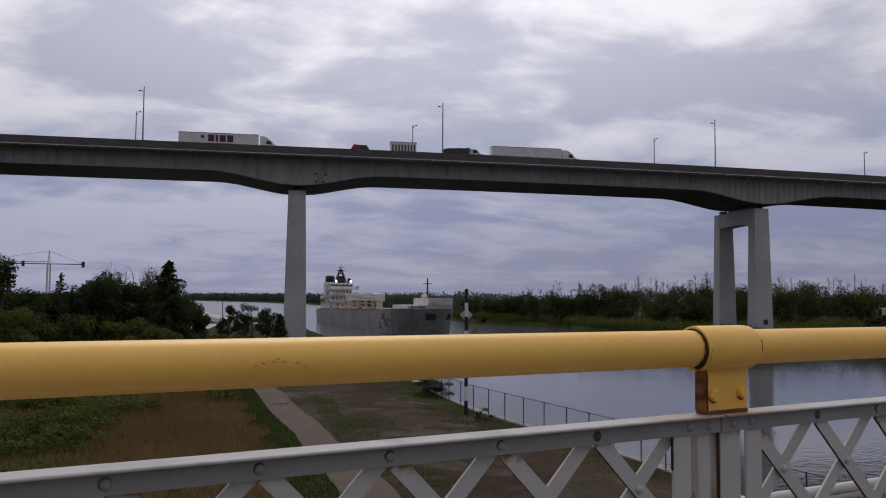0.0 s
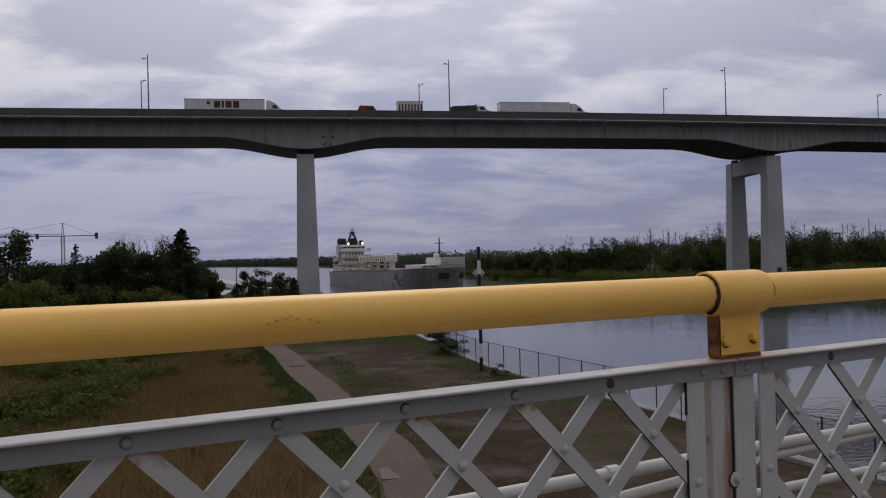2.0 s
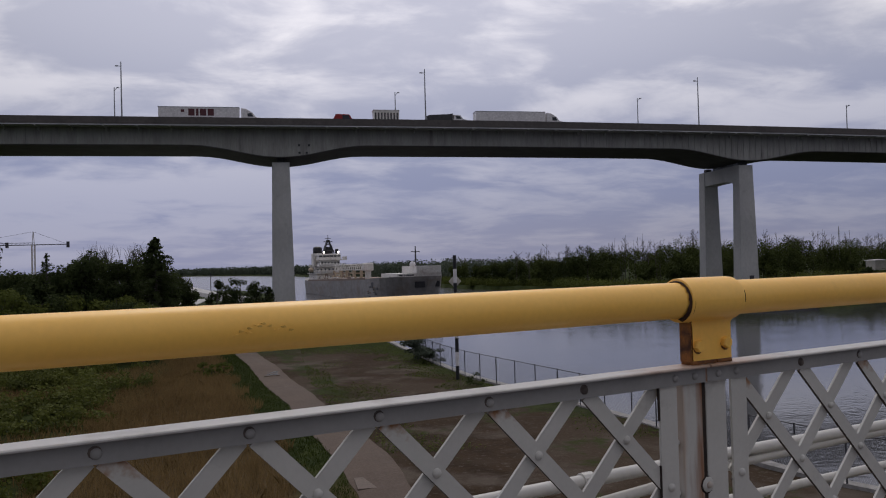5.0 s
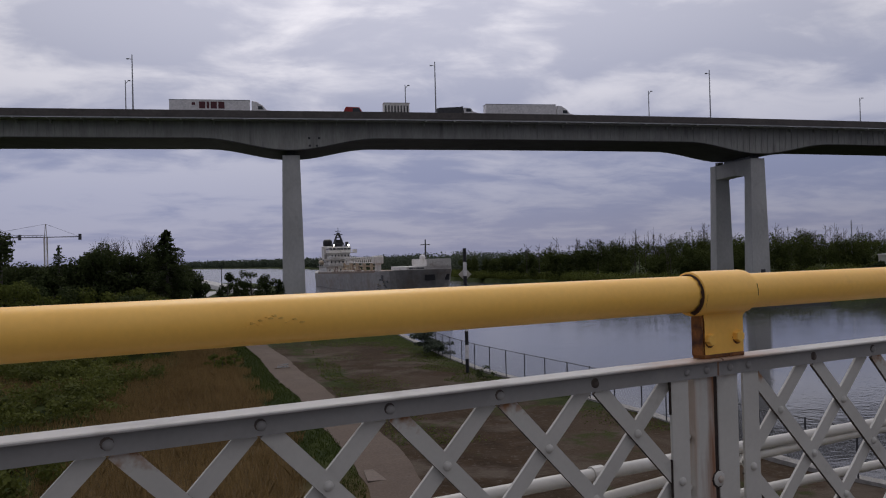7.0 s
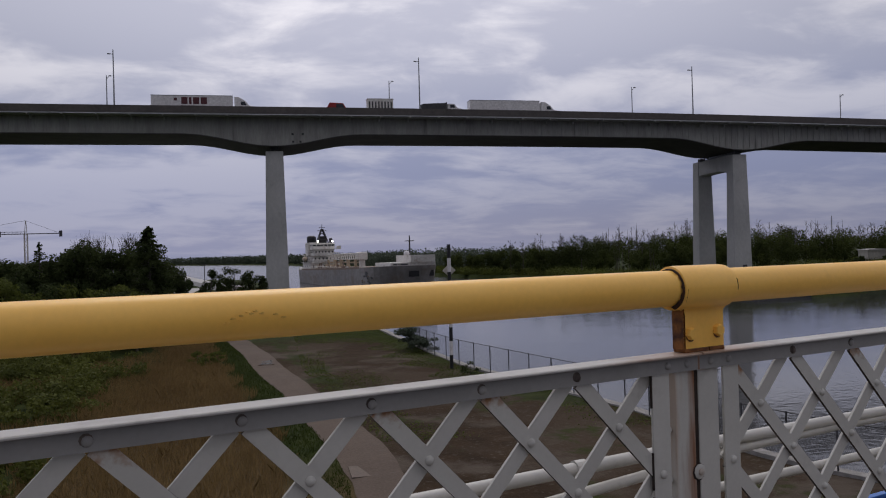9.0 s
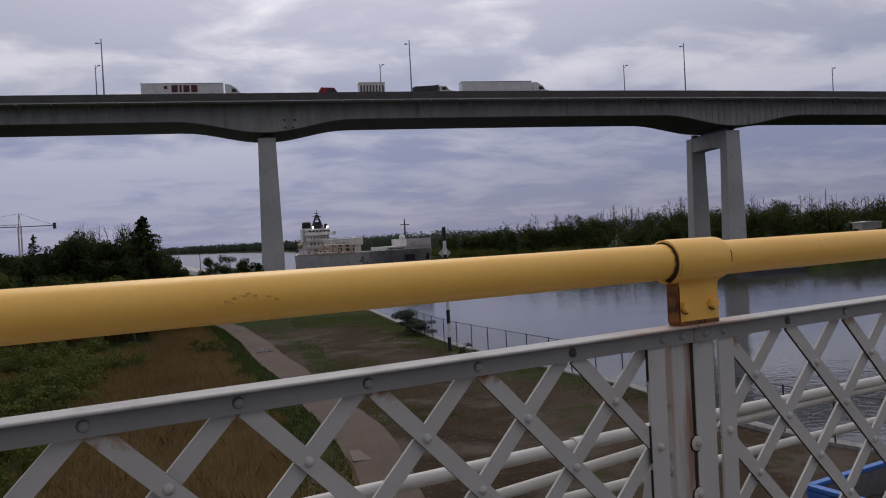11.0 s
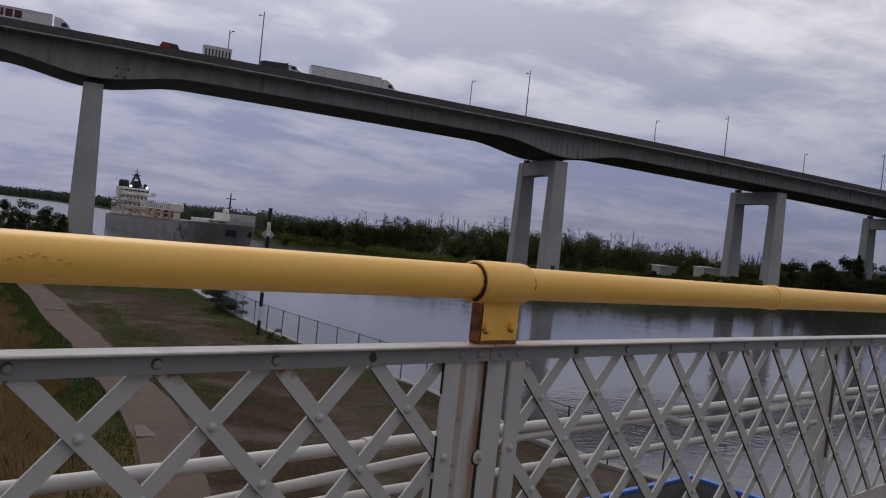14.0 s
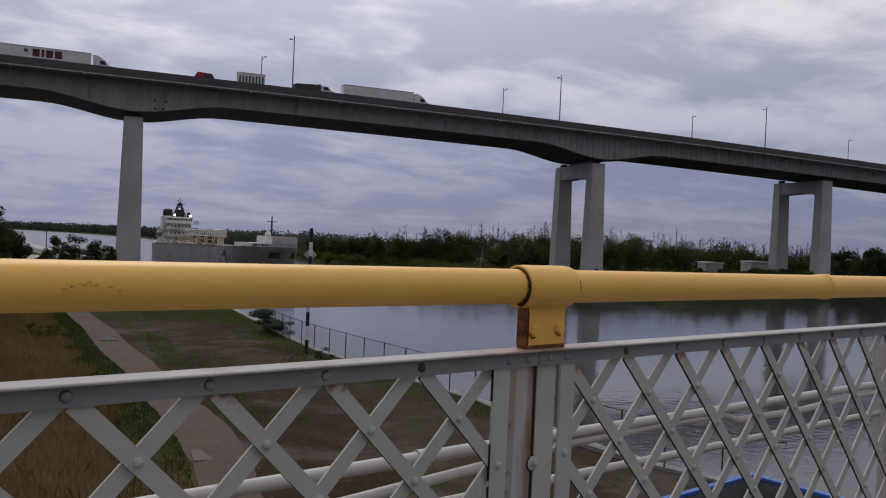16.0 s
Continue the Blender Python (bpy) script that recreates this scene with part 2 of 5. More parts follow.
def gstep(f, lo, hi):
    t = gn.new("ShaderNodeMapRange")
    t.interpolation_type = "SMOOTHSTEP"
    t.inputs[1].default_value, t.inputs[2].default_value = lo, hi
    gl.new(f, t.inputs[0])
    return t.outputs[0]


def gmix(f, a, b):
    t = gn.new("ShaderNodeMix")
    t.data_type = "RGBA"
    for i, v in ((0, f), (6, a), (7, b)):
        if isinstance(v, tuple):
            t.inputs[i].default_value = (*v, 1)
        else:
            gl.new(v, t.inputs[i])
    return t.outputs[2]


gpos = gn.new("ShaderNodeNewGeometry")
gsep = gn.new("ShaderNodeSeparateXYZ")
gl.new(gpos.outputs["Position"], gsep.inputs[0])
gx, gy = gsep.outputs[0], gsep.outputs[1]
wob = gmath("MULTIPLY", gmath("SUBTRACT", gnoise(0.35), 0.5), 5.0)
gxw = gmath("ADD", gx, wob)
gyw = gmath("ADD", gy, gmath("MULTIPLY", wob, 2.0))
dirt = gmix(gstep(gnoise(0.8), 0.35, 0.65), (0.045, 0.029, 0.017), (0.030, 0.020, 0.012))
dirt = gmix(gstep(gnoise(0.22), 0.46, 0.60), dirt, (0.080, 0.064, 0.050))
dirt = gmix(gstep(gnoise(0.1, 6, 0.7), 0.50, 0.62), dirt, (0.056, 0.040, 0.027))
dirt = gmix(gmath("MULTIPLY", gstep(gnoise(4.0, 4, 0.7), 0.56, 0.68), 0.6), dirt, (0.105, 0.088, 0.072))
green = gmix(gstep(gnoise(1.2), 0.35, 0.65), (0.020, 0.029, 0.008), (0.035, 0.044, 0.012))
dry = gmix(gstep(gnoise(0.7), 0.35, 0.65), (0.075, 0.052, 0.025), (0.098, 0.068, 0.034))
off_path = gmath("ADD", gx, gmath("MULTIPLY", gmath("MAXIMUM", gmath("SUBTRACT", gy, 33), 0), 0.142))
beside = gmath("MULTIPLY", gmath("MULTIPLY", gmath("MULTIPLY", gstep(off_path, 8.4, 7.0), gstep(off_path, 5.6, 6.6)), gstep(gy, 38, 46)), 0.11)
by_water = gmath("MULTIPLY", gmath("MULTIPLY", gstep(gmath("ADD", gx, gmath("MULTIPLY", gy, 0.13)), 18.5, 21.5), gstep(gy, 34, 46)), 0.17)
patches = gmath("ADD", gnoise(0.3, 6, 0.7), gmath("ADD", beside, by_water))
turf = gmix(gmath("MULTIPLY", gstep(patches, 0.545, 0.655), 0.92), dirt, green)
right_side = gmix(gstep(gyw, 78, 88), turf, green)
left_side = gmix(gstep(gxw, -7.5, -10.5), dry, green)
left_side = gmix(gmath("MULTIPLY", gstep(gmath("ADD", off_path, gmath("MULTIPLY", wob, 0.3)), 0.1, 0.9), gstep(gy, 26, 36)), left_side, green)
land = gmix(gstep(off_path, 3.4, 3.9), left_side, right_side)
far_land = gmix(gstep(gy, 92, 110), land, green)
pg = gn["Principled BSDF"]
gl.new(far_land, pg.inputs["Base Color"])
pg.inputs["Roughness"].default_value, pg.inputs["Specular IOR Level"].default_value = 0.95, 0.05
gb = gn.new("ShaderNodeBump")
gb.inputs["Strength"].default_value, gb.inputs["Distance"].default_value = 0.6, 0.08
gl.new(gnoise(5.0, 6), gb.inputs["Height"])
gl.new(gb.outputs[0], pg.inputs["Normal"])

# water: dark body, rippled mirror
water_mat = bpy.data.materials.new("rippled_canal_water")
water_mat.use_nodes = True
hn, hl = water_mat.node_tree.nodes, water_mat.node_tree.links
hp = hn["Principled BSDF"]
hp.inputs["Base Color"].default_value = (0.046, 0.046, 0.048, 1)
hp.inputs["IOR"].default_value = 1.33
hp.inputs["Specular IOR Level"].default_value = 0.6
hpos = hn.new("ShaderNodeNewGeometry")
hsep = hn.new("ShaderNodeSeparateXYZ")
hl.new(hpos.outputs["Position"], hsep.inputs[0])
windy = hn.new("ShaderNodeMapRange")
windy.inputs[1].default_value, windy.inputs[2].default_value = 120.0, 420.0
windy.inputs[3].default_value, windy.inputs[4].default_value = 0.06, 0.2
hl.new(hsep.outputs[1], windy.inputs[0])
hl.new(windy.outputs[0], hp.inputs["Roughness"])
hm = hn.new("ShaderNodeMapping")
hm.inputs["Scale"].default_value = (1.0, 1.25, 1)
hl.new(hpos.outputs["Position"], hm.inputs[0])


def hnoise(s, d):
    t = hn.new("ShaderNodeTexNoise")
    t.inputs["Scale"].default_value, t.inputs["Detail"].default_value = s, d
    hl.new(hm.outputs[0], t.inputs["Vector"])
    return t.outputs[0]


hb1, hb2 = hn.new("ShaderNodeBump"), hn.new("ShaderNodeBump")
hb1.inputs["Strength"].default_value, hb1.inputs["Distance"].default_value = 0.13, 0.10
hb2.inputs["Strength"].default_value, hb2.inputs["Distance"].default_value = 0.05, 0.6
hl.new(hnoise(1.6, 4), hb1.inputs["Height"])
hl.new(hnoise(0.12, 3), hb2.inputs["Height"])
hl.new(hb2.outputs[0], hb1.inputs["Normal"])
hl.new(hb1.outputs[0], hp.inputs["Normal"])


# ---- mesh helpers ----
def part(name, bm, mat, parent=None, label="", smooth=False):
    me = bpy.data.meshes.new(name)
    bm.normal_update()
    bm.to_mesh(me)
    bm.free()
    me.materials.append(mat)
    if smooth:
        for f in me.polygons:
            f.use_smooth = True
        me.set_sharp_from_angle(angle=radians(38))
    ob = new(name, me)
    ob.parent = parent
    if label:
        tagged(ob, label)
    return ob


def raw(name, verts, faces, mat, parent=None, label="", kind=""):
    """A mesh from an array of points and an array of faces that all have as many corners."""
    v, f = np.asarray(verts, dtype=np.float32), np.asarray(faces, dtype=np.int32)
    me = bpy.data.meshes.new(name)
    me.vertices.add(len(v))
    me.vertices.foreach_set("co", v.ravel())
    me.loops.add(f.size)
    me.loops.foreach_set("vertex_index", f.ravel())
    me.polygons.add(len(f))
    me.polygons.foreach_set("loop_start", np.arange(len(f), dtype=np.int32) * f.shape[1])
    me.update(calc_edges=True)
    me.materials.append(mat)
    ob = new(name, me)
    ob.parent = parent
    return tagged(ob, label, kind=kind)


def empty(name, m, label, category, group="", kind=""):
    ob = new(name)
    ob.empty_display_size = 0.2
    ob.matrix_world = m
    return tagged(ob, label, category, group, kind)


def box(bm, x0, x1, y0, y1, z0, z1, bevel=0.0):
    r = bmesh.ops.create_cube(bm, size=1.0)
    bmesh.ops.transform(bm, verts=r["verts"], matrix=Matrix.Translation(((x0 + x1) / 2, (y0 + y1) / 2, (z0 + z1) / 2)) @ Matrix.Diagonal((x1 - x0, y1 - y0, z1 - z0, 1)))
    if bevel:
        es = list({e for v in r["verts"] for e in v.link_edges})
        bmesh.ops.bevel(bm, geom=es, offset=bevel, segments=2, affect="EDGES", profile=0.5)


def tube(bm, p, q, r, n=8, r2=None, cap=True):
    p, q = Vector(p), Vector(q)
    d = q - p
    m = Matrix.Translation((p + q) / 2) @ d.to_track_quat("Z", "Y").to_matrix().to_4x4()
    bmesh.ops.create_cone(bm, cap_ends=cap, segments=n, radius1=r, radius2=r if r2 is None else r2, depth=d.length, matrix=m)


def prism(bm, pts, y0, y1):
    """A solid from an outline in x and z, between y0 and y1."""
    a = [bm.verts.new((x, y0, z)) for x, z in pts]
    b = [bm.verts.new((x, y1, z)) for x, z in pts]
    bm.faces.new(a)
    bm.faces.new(list(reversed(b)))
    for i in range(len(a)):
        j = (i + 1) % len(a)
        bm.faces.new((a[j], a[i], b[i], b[j]))
    bmesh.ops.recalc_face_normals(bm, faces=bm.faces)


def loft(bm, rows, closed=True, caps=True):
    """Rings of points joined one to the next."""
    rings = [[bm.verts.new(p) for p in row] for row in rows]
    n = len(rings[0])
    for a, b in zip(rings, rings[1:]):
        for i in range(n if closed else n - 1):
            j = (i + 1) % n
            bm.faces.new((a[i], a[j], b[j], b[i]))
    if caps and closed:
        bm.faces.new(list(reversed(rings[0])))
        bm.faces.new(rings[-1])
    bmesh.ops.recalc_face_normals(bm, faces=bm.faces)


rng = np.random.default_rng(7)


def unit(v):
    return v / (np.linalg.norm(v, axis=1, keepdims=True) + 1e-9)


def cards(centres, size, squash=1.0):
    """Leaf blades: one small kite at each centre, lying roughly along its clump's outside."""
    n = len(centres)
    c = centres[:, :3]
    face = unit(centres[:, 3:] * 0.7 + np.array((0, 0, 0.4)) + rng.normal(0, 0.5, (n, 3)))
    a = unit(np.cross(face, rng.normal(size=(n, 3))))
    b = np.cross(face, a)
    s = (np.asarray(size) * rng.uniform(0.6, 1.3, n))[:, None]
    a, b = a * s * 0.5, b * s * 0.5 * squash
    v = np.stack([c - a, c + b * 0.8, c + a, c - b], 1).reshape(-1, 3)
    return v, np.arange(4 * n).reshape(-1, 4)


def ball(n, centre, radii, shell=0.45):
    """Points in the outer part of an ellipsoid, each with its direction outwards."""
    d = unit(rng.normal(size=(n, 3)))
    return np.hstack([np.asarray(centre) + d * (rng.uniform(shell**3, 1, (n, 1)) ** (1 / 3)) * np.asarray(radii), d])


# ---- land and water ----
LEFT_BANK = [(-400, 200), (-60, 60), (10, 27), (18, 24.5), (22, 22.6), (26, 20.4), (30, 19.2), (40, 18.4), (47, 16.8), (55, 15), (60, 13.9), (72, 12.9), (86, 12.3), (120, 10.5), (174, 8),
             (230, 3), (300, -6), (345, -14), (420, -60), (520, -500), (600, -4500)]
RIGHT_BANK = [(-400, 460), (128, 440), (132, 106), (137, 90), (200, 88), (263, 90), (313, 73), (450, 66), (700, 60), (1100, 20), (1500, -70), (1950, -260), (2050, -700), (2100, -4500)]


def bank(table, y):
    return np.interp(y, [a for a, _ in table], [b for _, b in table])


def basin(x):
    """The near edge of the land beyond the cove."""
    return np.interp(x, [106, 126, 152, 186, 262, 520], [134, 147, 160, 170, 172, 176])


def ground_height(x, y):
    xl, xr = bank(LEFT_BANK, y), bank(RIGHT_BANK, y)
    inside = np.minimum(x - xl, xr - x)
    cove = (x > 106) & (x < 520) & (y < basin(x))
    inside = np.where(cove, 5.0, inside)
    lake = y > 2060
    inside = np.where(lake, -1.0, inside)
    z = np.where(inside > 0.5, -1.2, 1.5)
    z = z + np.where((x > xr) & (y > 150), np.clip((x - xr) / 30, 0, 1) * 0.8, 0)
    bump = 0.10 * np.sin(x * 0.31 + 1.3 * np.sin(y * 0.17)) * np.sin(y * 0.23 + x * 0.05)
    return z + np.where(z > 0, bump, 0)


xs = np.unique(np.concatenate([np.linspace(-4500, -400, 18), np.arange(-400, -60, 10.0), np.arange(-60, -8, 1.5), np.arange(-8, 32, 0.5), np.arange(32, 200, 1.5), np.arange(200, 420, 6.0), np.linspace(420, 4500, 18)]))
ys = np.unique(np.concatenate([np.linspace(-4500, -100, 12), np.arange(-100, 0, 8.0), np.arange(0, 95, 1.0), np.arange(95, 350, 3.0), np.arange(350, 900, 12.0), np.arange(900, 2200, 40.0), np.linspace(2200, 4900, 12)]))
GX, GY = np.meshgrid(xs, ys)
GZ = ground_height(GX, GY)
nx, ny = len(xs), len(ys)
gi = np.arange(nx * ny).reshape(ny, nx)
gf = np.stack([gi[:-1, :-1], gi[:-1, 1:], gi[1:, 1:], gi[1:, :-1]], -1).reshape(-1, 4)
ground = raw("ground", np.stack([GX, GY, GZ], -1).reshape(-1, 3), gf, ground_mat)
tagged(ground, "flat grassy canal bank with bare dirt and dry grass", "ground", kind="structure")
bm = bmesh.new()
vs = [bm.verts.new(p) for p in ((-4800, -4600, 0), (4800, -4600, 0), (4800, 4950, 0), (-4800, 4950, 0))]
bm.faces.new(vs)
tagged(part("water", bm, water_mat), "grey rippled canal water reflecting the cloudy sky", "water", kind="structure")

# path: a strip along its middle line
PATH_LINE = [(5, 2.8, 1.05), (18, 3.2, 1.05), (24.5, 3.45, 1.0), (27, 3.62, 0.97), (30, 3.75, 1.02), (35, 3.52, 1.2), (40, 2.95, 1.22), (42.5, 2.55, 1.15), (52, 1.45, 1.05), (56, 0.75, 1.2), (66, -0.7, 1.15), (74, -1.75, 1.15), (88, -4.0, 1.05), (96, -6.0, 0.9), (104, -9, 0.8)]
bm = bmesh.new()
rows = []
for y in np.arange(5, 104.1, 0.75):
    cx = np.interp(y, [p[0] for p in PATH_LINE], [p[1] for p in PATH_LINE])
    w = np.interp(y, [p[0] for p in PATH_LINE], [p[2] for p in PATH_LINE])
    j0, j1 = 0.03 * math.sin(y * 2.1), 0.03 * math.sin(y * 1.7 + 2)
    zz = [float(ground_height(np.array(cx + o * w), np.array(float(y)))) for o in (-1, 0, 1)]
    rows.append([(cx - w + j0, y, zz[0] + 0.03), (cx, y, max(zz) + 0.06), (cx + w + j1, y, zz[2] + 0.03)])
loft(bm, rows, closed=False)
tagged(part("path", bm, path_mat), "pale brown gravel footpath beside the canal", "path", kind="structure")

# coping along the canal's edge
bm = bmesh.new()
rows = []
for y in np.arange(-20, 175, 1.5):
    x = float(bank(LEFT_BANK, y))
    rows.append([(x - 0.25, y, 1.58), (x + 0.35, y, 1.58), (x + 0.35, y, -1.3), (x - 0.25, y, -1.3)])
loft(bm, rows)
tagged(part("canal_wall", bm, coping_mat), "weathered concrete retaining wall at the water's edge", "canal wall", kind="structure")


# ---- high viaduct ----
def top_of(x):
    return 41.33 - 0.0025 * x if x < 0 else 41.33 - 0.0005 * x - 6.6e-5 * x * x


PIERS = [-75.0, 0.95, 109.9, 185.9, 246.0, 306.0]
HAUNCH = (0.95, 109.9)


def soffit(x):
    d = top_of(x) - 5.25
    for p in HAUNCH:
        u = min(abs(x - p) / 18.5, 1.0)
        d -= 2.5 * (0.5 + 0.5 * math.cos(math.pi * u))
    return d


viaduct = empty("viaduct", Matrix(), "long grey concrete and steel highway viaduct on tall twin-legged piers", "bridge")
XS = [x * 2.5 for x in range(-52, 161)]


def run(name, y0, y1, lo, hi, mat, label=""):
    bm = bmesh.new()
    loft(bm, [[(x, y0, lo(x)), (x, y1, lo(x)), (x, y1, hi(x)), (x, y0, hi(x))] for x in XS])
    return part(name, bm, mat, viaduct, label)


run("deck_slab", 170.1, 193.9, lambda x: top_of(x) - 1.75, lambda x: top_of(x) - 1.15, concrete)
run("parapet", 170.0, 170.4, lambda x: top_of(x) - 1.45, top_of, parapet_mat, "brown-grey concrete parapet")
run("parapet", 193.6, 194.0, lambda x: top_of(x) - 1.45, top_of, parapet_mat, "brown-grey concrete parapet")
run("road_surface", 170.42, 193.58, lambda x: top_of(x) - 1.149, lambda x: top_of(x) - 1.1, asphalt)
for gy_ in (173.0, 190.2):
    run("girder", gy_, gy_ + 0.18, soffit, lambda x: top_of(x) - 1.752, girder_mat, "weathered grey haunched girder")
# underside plate, its shade painted in by the darker steel colour
run("soffit_plate", 173.182, 190.198, lambda x: soffit(x) + 0.05, lambda x: soffit(x) + 0.2, soffit_mat, "smooth underside with shade in its colour")
bm = bmesh.new()
loft(bm, [[(x, 169.9 + 0.11 * math.cos(k * math.pi / 3), top_of(x) - 1.72 + 0.11 * math.sin(k * math.pi / 3)) for k in range(6)] for x in XS])
part("conduit", bm, steel, viaduct, "pale pipe along the deck edge")
x = -128.0
while x < 395:
    bm = bmesh.new()
    prism(bm, [(x - 0.12, top_of(x) - 1.76), (x + 0.12, top_of(x) - 1.76), (x + 0.12, top_of(x) - 2.5), (x - 0.12, top_of(x) - 2.5)], 172.2, 173.0)
    box(bm, x - 0.1, x + 0.1, 169.8, 172.6, top_of(x) - 2.02, top_of(x) - 1.753)
    part("bracket", bm, concrete, viaduct)
    x += 6.3
bm = bmesh.new()
x = -129.0
while x < 398:
    box(bm, x - 0.04, x + 0.04, 172.86, 173.0, soffit(x) + 0.12, top_of(x) - 1.76)
    x += 1.575
tagged(part("web_stiffener", bm, girder_mat, viaduct, "row of vertical web stiffeners"), kind="stuff")
for hx, hz in ((4.8, 36.1), (6.9, 36.1), (4.9, 34.5), (6.4, 34.5)):
    bm = bmesh.new()
    box(bm, hx - 0.22, hx + 0.22, 172.70, 173.0, hz - 0.2, hz + 0.2)
    part("drain_opening", bm, dark_steel, viaduct, "small dark opening in the web")
# flange takes the same painted underside shade
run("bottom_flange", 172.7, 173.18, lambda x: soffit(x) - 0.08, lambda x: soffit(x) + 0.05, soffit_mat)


def pier(px):
    root = new("pier")
    root.parent = viaduct
    root.location = (px, 0, 0)
    cap_top = soffit(px) - 0.95
    z0 = -1.0
    for y0, y1 in ((174.0, 176.8), (190.0, 192.8)):
        bm = bmesh.new()
        h = cap_top - z0
        rows = []
        for k in range(9):
            f = k / 8
            w = 2.5 - 0.68 * f
            e = 0.35 * (1 - f)
            rows.append([(-w, y0 - e, z0 + h * f), (w, y0 - e, z0 + h * f), (w, y1 + e, z0 + h * f), (-w, y1 + e, z0 + h * f)])
        loft(bm, rows)
        bmesh.ops.bevel(bm, geom=[e for e in bm.edges if abs(e.verts[0].co.z - e.verts[1].co.z) > 1], offset=0.12, segments=1, affect="EDGES")
        part("leg", bm, concrete, root)
        bm = bmesh.new()
        box(bm, -0.75, 0.75, (y0 + y1) / 2 - 0.6, (y0 + y1) / 2 + 0.6, cap_top - 0.05, cap_top + 0.97)
        part("bearing", bm, dark_steel, root)
    bm = bmesh.new()
    ys_ = [176.8, 177.7, 178.8, 180.4, 183.4, 186.4, 188.0, 189.1, 190.0]
    lows = [4.3, 3.85, 3.6, 3.45, 3.4, 3.45, 3.5, 3.55, 3.6]
    loft(bm, [[(-1.7, y, cap_top - d), (1.7, y, cap_top - d), (1.7, y, cap_top - 0.02), (-1.7, y, cap_top - 0.02)] for y, d in zip(ys_, lows)])
    part("cap_beam", bm, concrete, root)
    if abs(px - 109.9) < 1:
        bm = bmesh.new()
        for k in range(9):
            y = 177.4 + k * 1.35
            box(bm, -0.3, 0.3, y, y + 0.35, cap_top - 0.04, cap_top + 0.9)
        box(bm, -0.3, 0.3, 177.4, 189.4, cap_top + 0.35, cap_top + 0.5)
        part("cross_frame", bm, steel, root)
        bm = bmesh.new()
        box(bm, -0.2, 0.9, 173.55, 173.75, 4.3, 5.4)
        part("access_hatch", bm, dark_steel, root)


for p in PIERS:
    pier(p)


def street_lamp(x, y, arm, tall=11.0):
    z = top_of(x)
    root = empty("street_lamp", Matrix.Translation((x, y, z - 1.1)), "slim grey street lamp on the viaduct's edge", "street lamp", "viaduct lamps")
    bm = bmesh.new()
    tube(bm, (0, 0, 0), (0, 0, tall + 1.1), 0.17, 8, 0.10)
    part("pole", bm, steel, root)
    bm = bmesh.new()
    tube(bm, (0, 0, tall + 0.2), (arm * 0.6, 0, tall + (0.25 if arm < 0 else 1.0)), 0.07, 6)
    part("arm", bm, steel, root)
    bm = bmesh.new()
    zz = tall + (0.25 if arm < 0 else 1.0)
    box(bm, arm * 0.8 - 0.3, arm * 0.8 + 0.3, -0.16, 0.16, zz - 0.1, zz + 0.12, 0.05)
    part("lamp_head", bm, steel, root)


for x in (-93.5, -30.0, 31.75, 95.9, 158.9, 222.0, 285.0):
    street_lamp(x, 170.2, -1.0)
for x in ((-98.0, -35.7, 28.7, 92.0, 153.5, 215.0, 278.0)):
    street_lamp(x, 193.8, 1.0)


# ---- railing of the near bridge, in its own frame: x along it, y outwards, z from eye height ----
RAIL_ANGLE = 18.16
RAIL = Matrix.Rotation(radians(RAIL_ANGLE), 4, "Z")
RAIL = Matrix.Translation(Vector((0, 0, 10.0)) + RAIL.to_3x3() @ Vector((0, 1.75, 0))) @ RAIL
railing = empty("bridge_railing", RAIL @ Matrix.Translation((0, 0, -1.45)), "grey-white riveted lattice railing with a thick yellow pipe handrail", "railing")
B = 1.45
POSTS = [-3.765, 1.895, 7.555]


def rb():
    return bmesh.new()


# yellow pipe, with its couplings
bm = rb()
r = bmesh.ops.create_cone(bm, cap_ends=True, segments=40, radius1=0.054, radius2=0.054, depth=18.0, matrix=Matrix.Translation((4.0, 0.0, B - 0.125)) @ Matrix.Rotation(radians(90), 4, "Y"))
part("handrail_pipe", bm, yellow, railing, "thick yellow painted steel pipe", smooth=True)
for s in (-1.86, 3.80, 9.46):
    bm = rb()
    rows = []
    for ds, rr in ((-0.03, 0.054), (-0.026, 0.058), (-0.006, 0.058), (-0.003, 0.053), (0.003, 0.053), (0.006, 0.060), (0.05, 0.060), (0.054, 0.054)):
        rows.append([(s + ds, rr * math.cos(2 * math.pi * k / 36), B - 0.125 + rr * math.sin(2 * math.pi * k / 36)) for k in range(36)])
    loft(bm, rows)
    part("pipe_coupling", bm, yellow, railing, "yellow pipe coupling ring", smooth=True)


# chips in the yellow paint
for k, (s, a) in enumerate(((0.462, -11), (0.475, -2), (0.493, 3), (0.508, 10), (0.524, 12), (0.538, 6), (0.552, -3), (0.585, -6), (0.515, 7), (0.49, -6), (0.568, 2))):
    rows = []
    for da in (-3.2, -1.2, 1.2, 3.2):
        w = 0.006 if abs(da) < 2 else 0.0025
        b = radians(180 - a - da * 0.8)
        rows.append([(s + o * w + 0.002 * math.sin(k + da), rr * math.cos(b), B - 0.125 + rr * math.sin(b)) for o, rr in ((-1, 0.0538), (-0.6, 0.0553), (0.6, 0.0553), (1, 0.0538))])
    bm = rb()
    loft(bm, rows, closed=False)
    part("paint_chip", bm, yellow_chip if k % 3 else yellow, railing, "raised chip in the yellow paint")


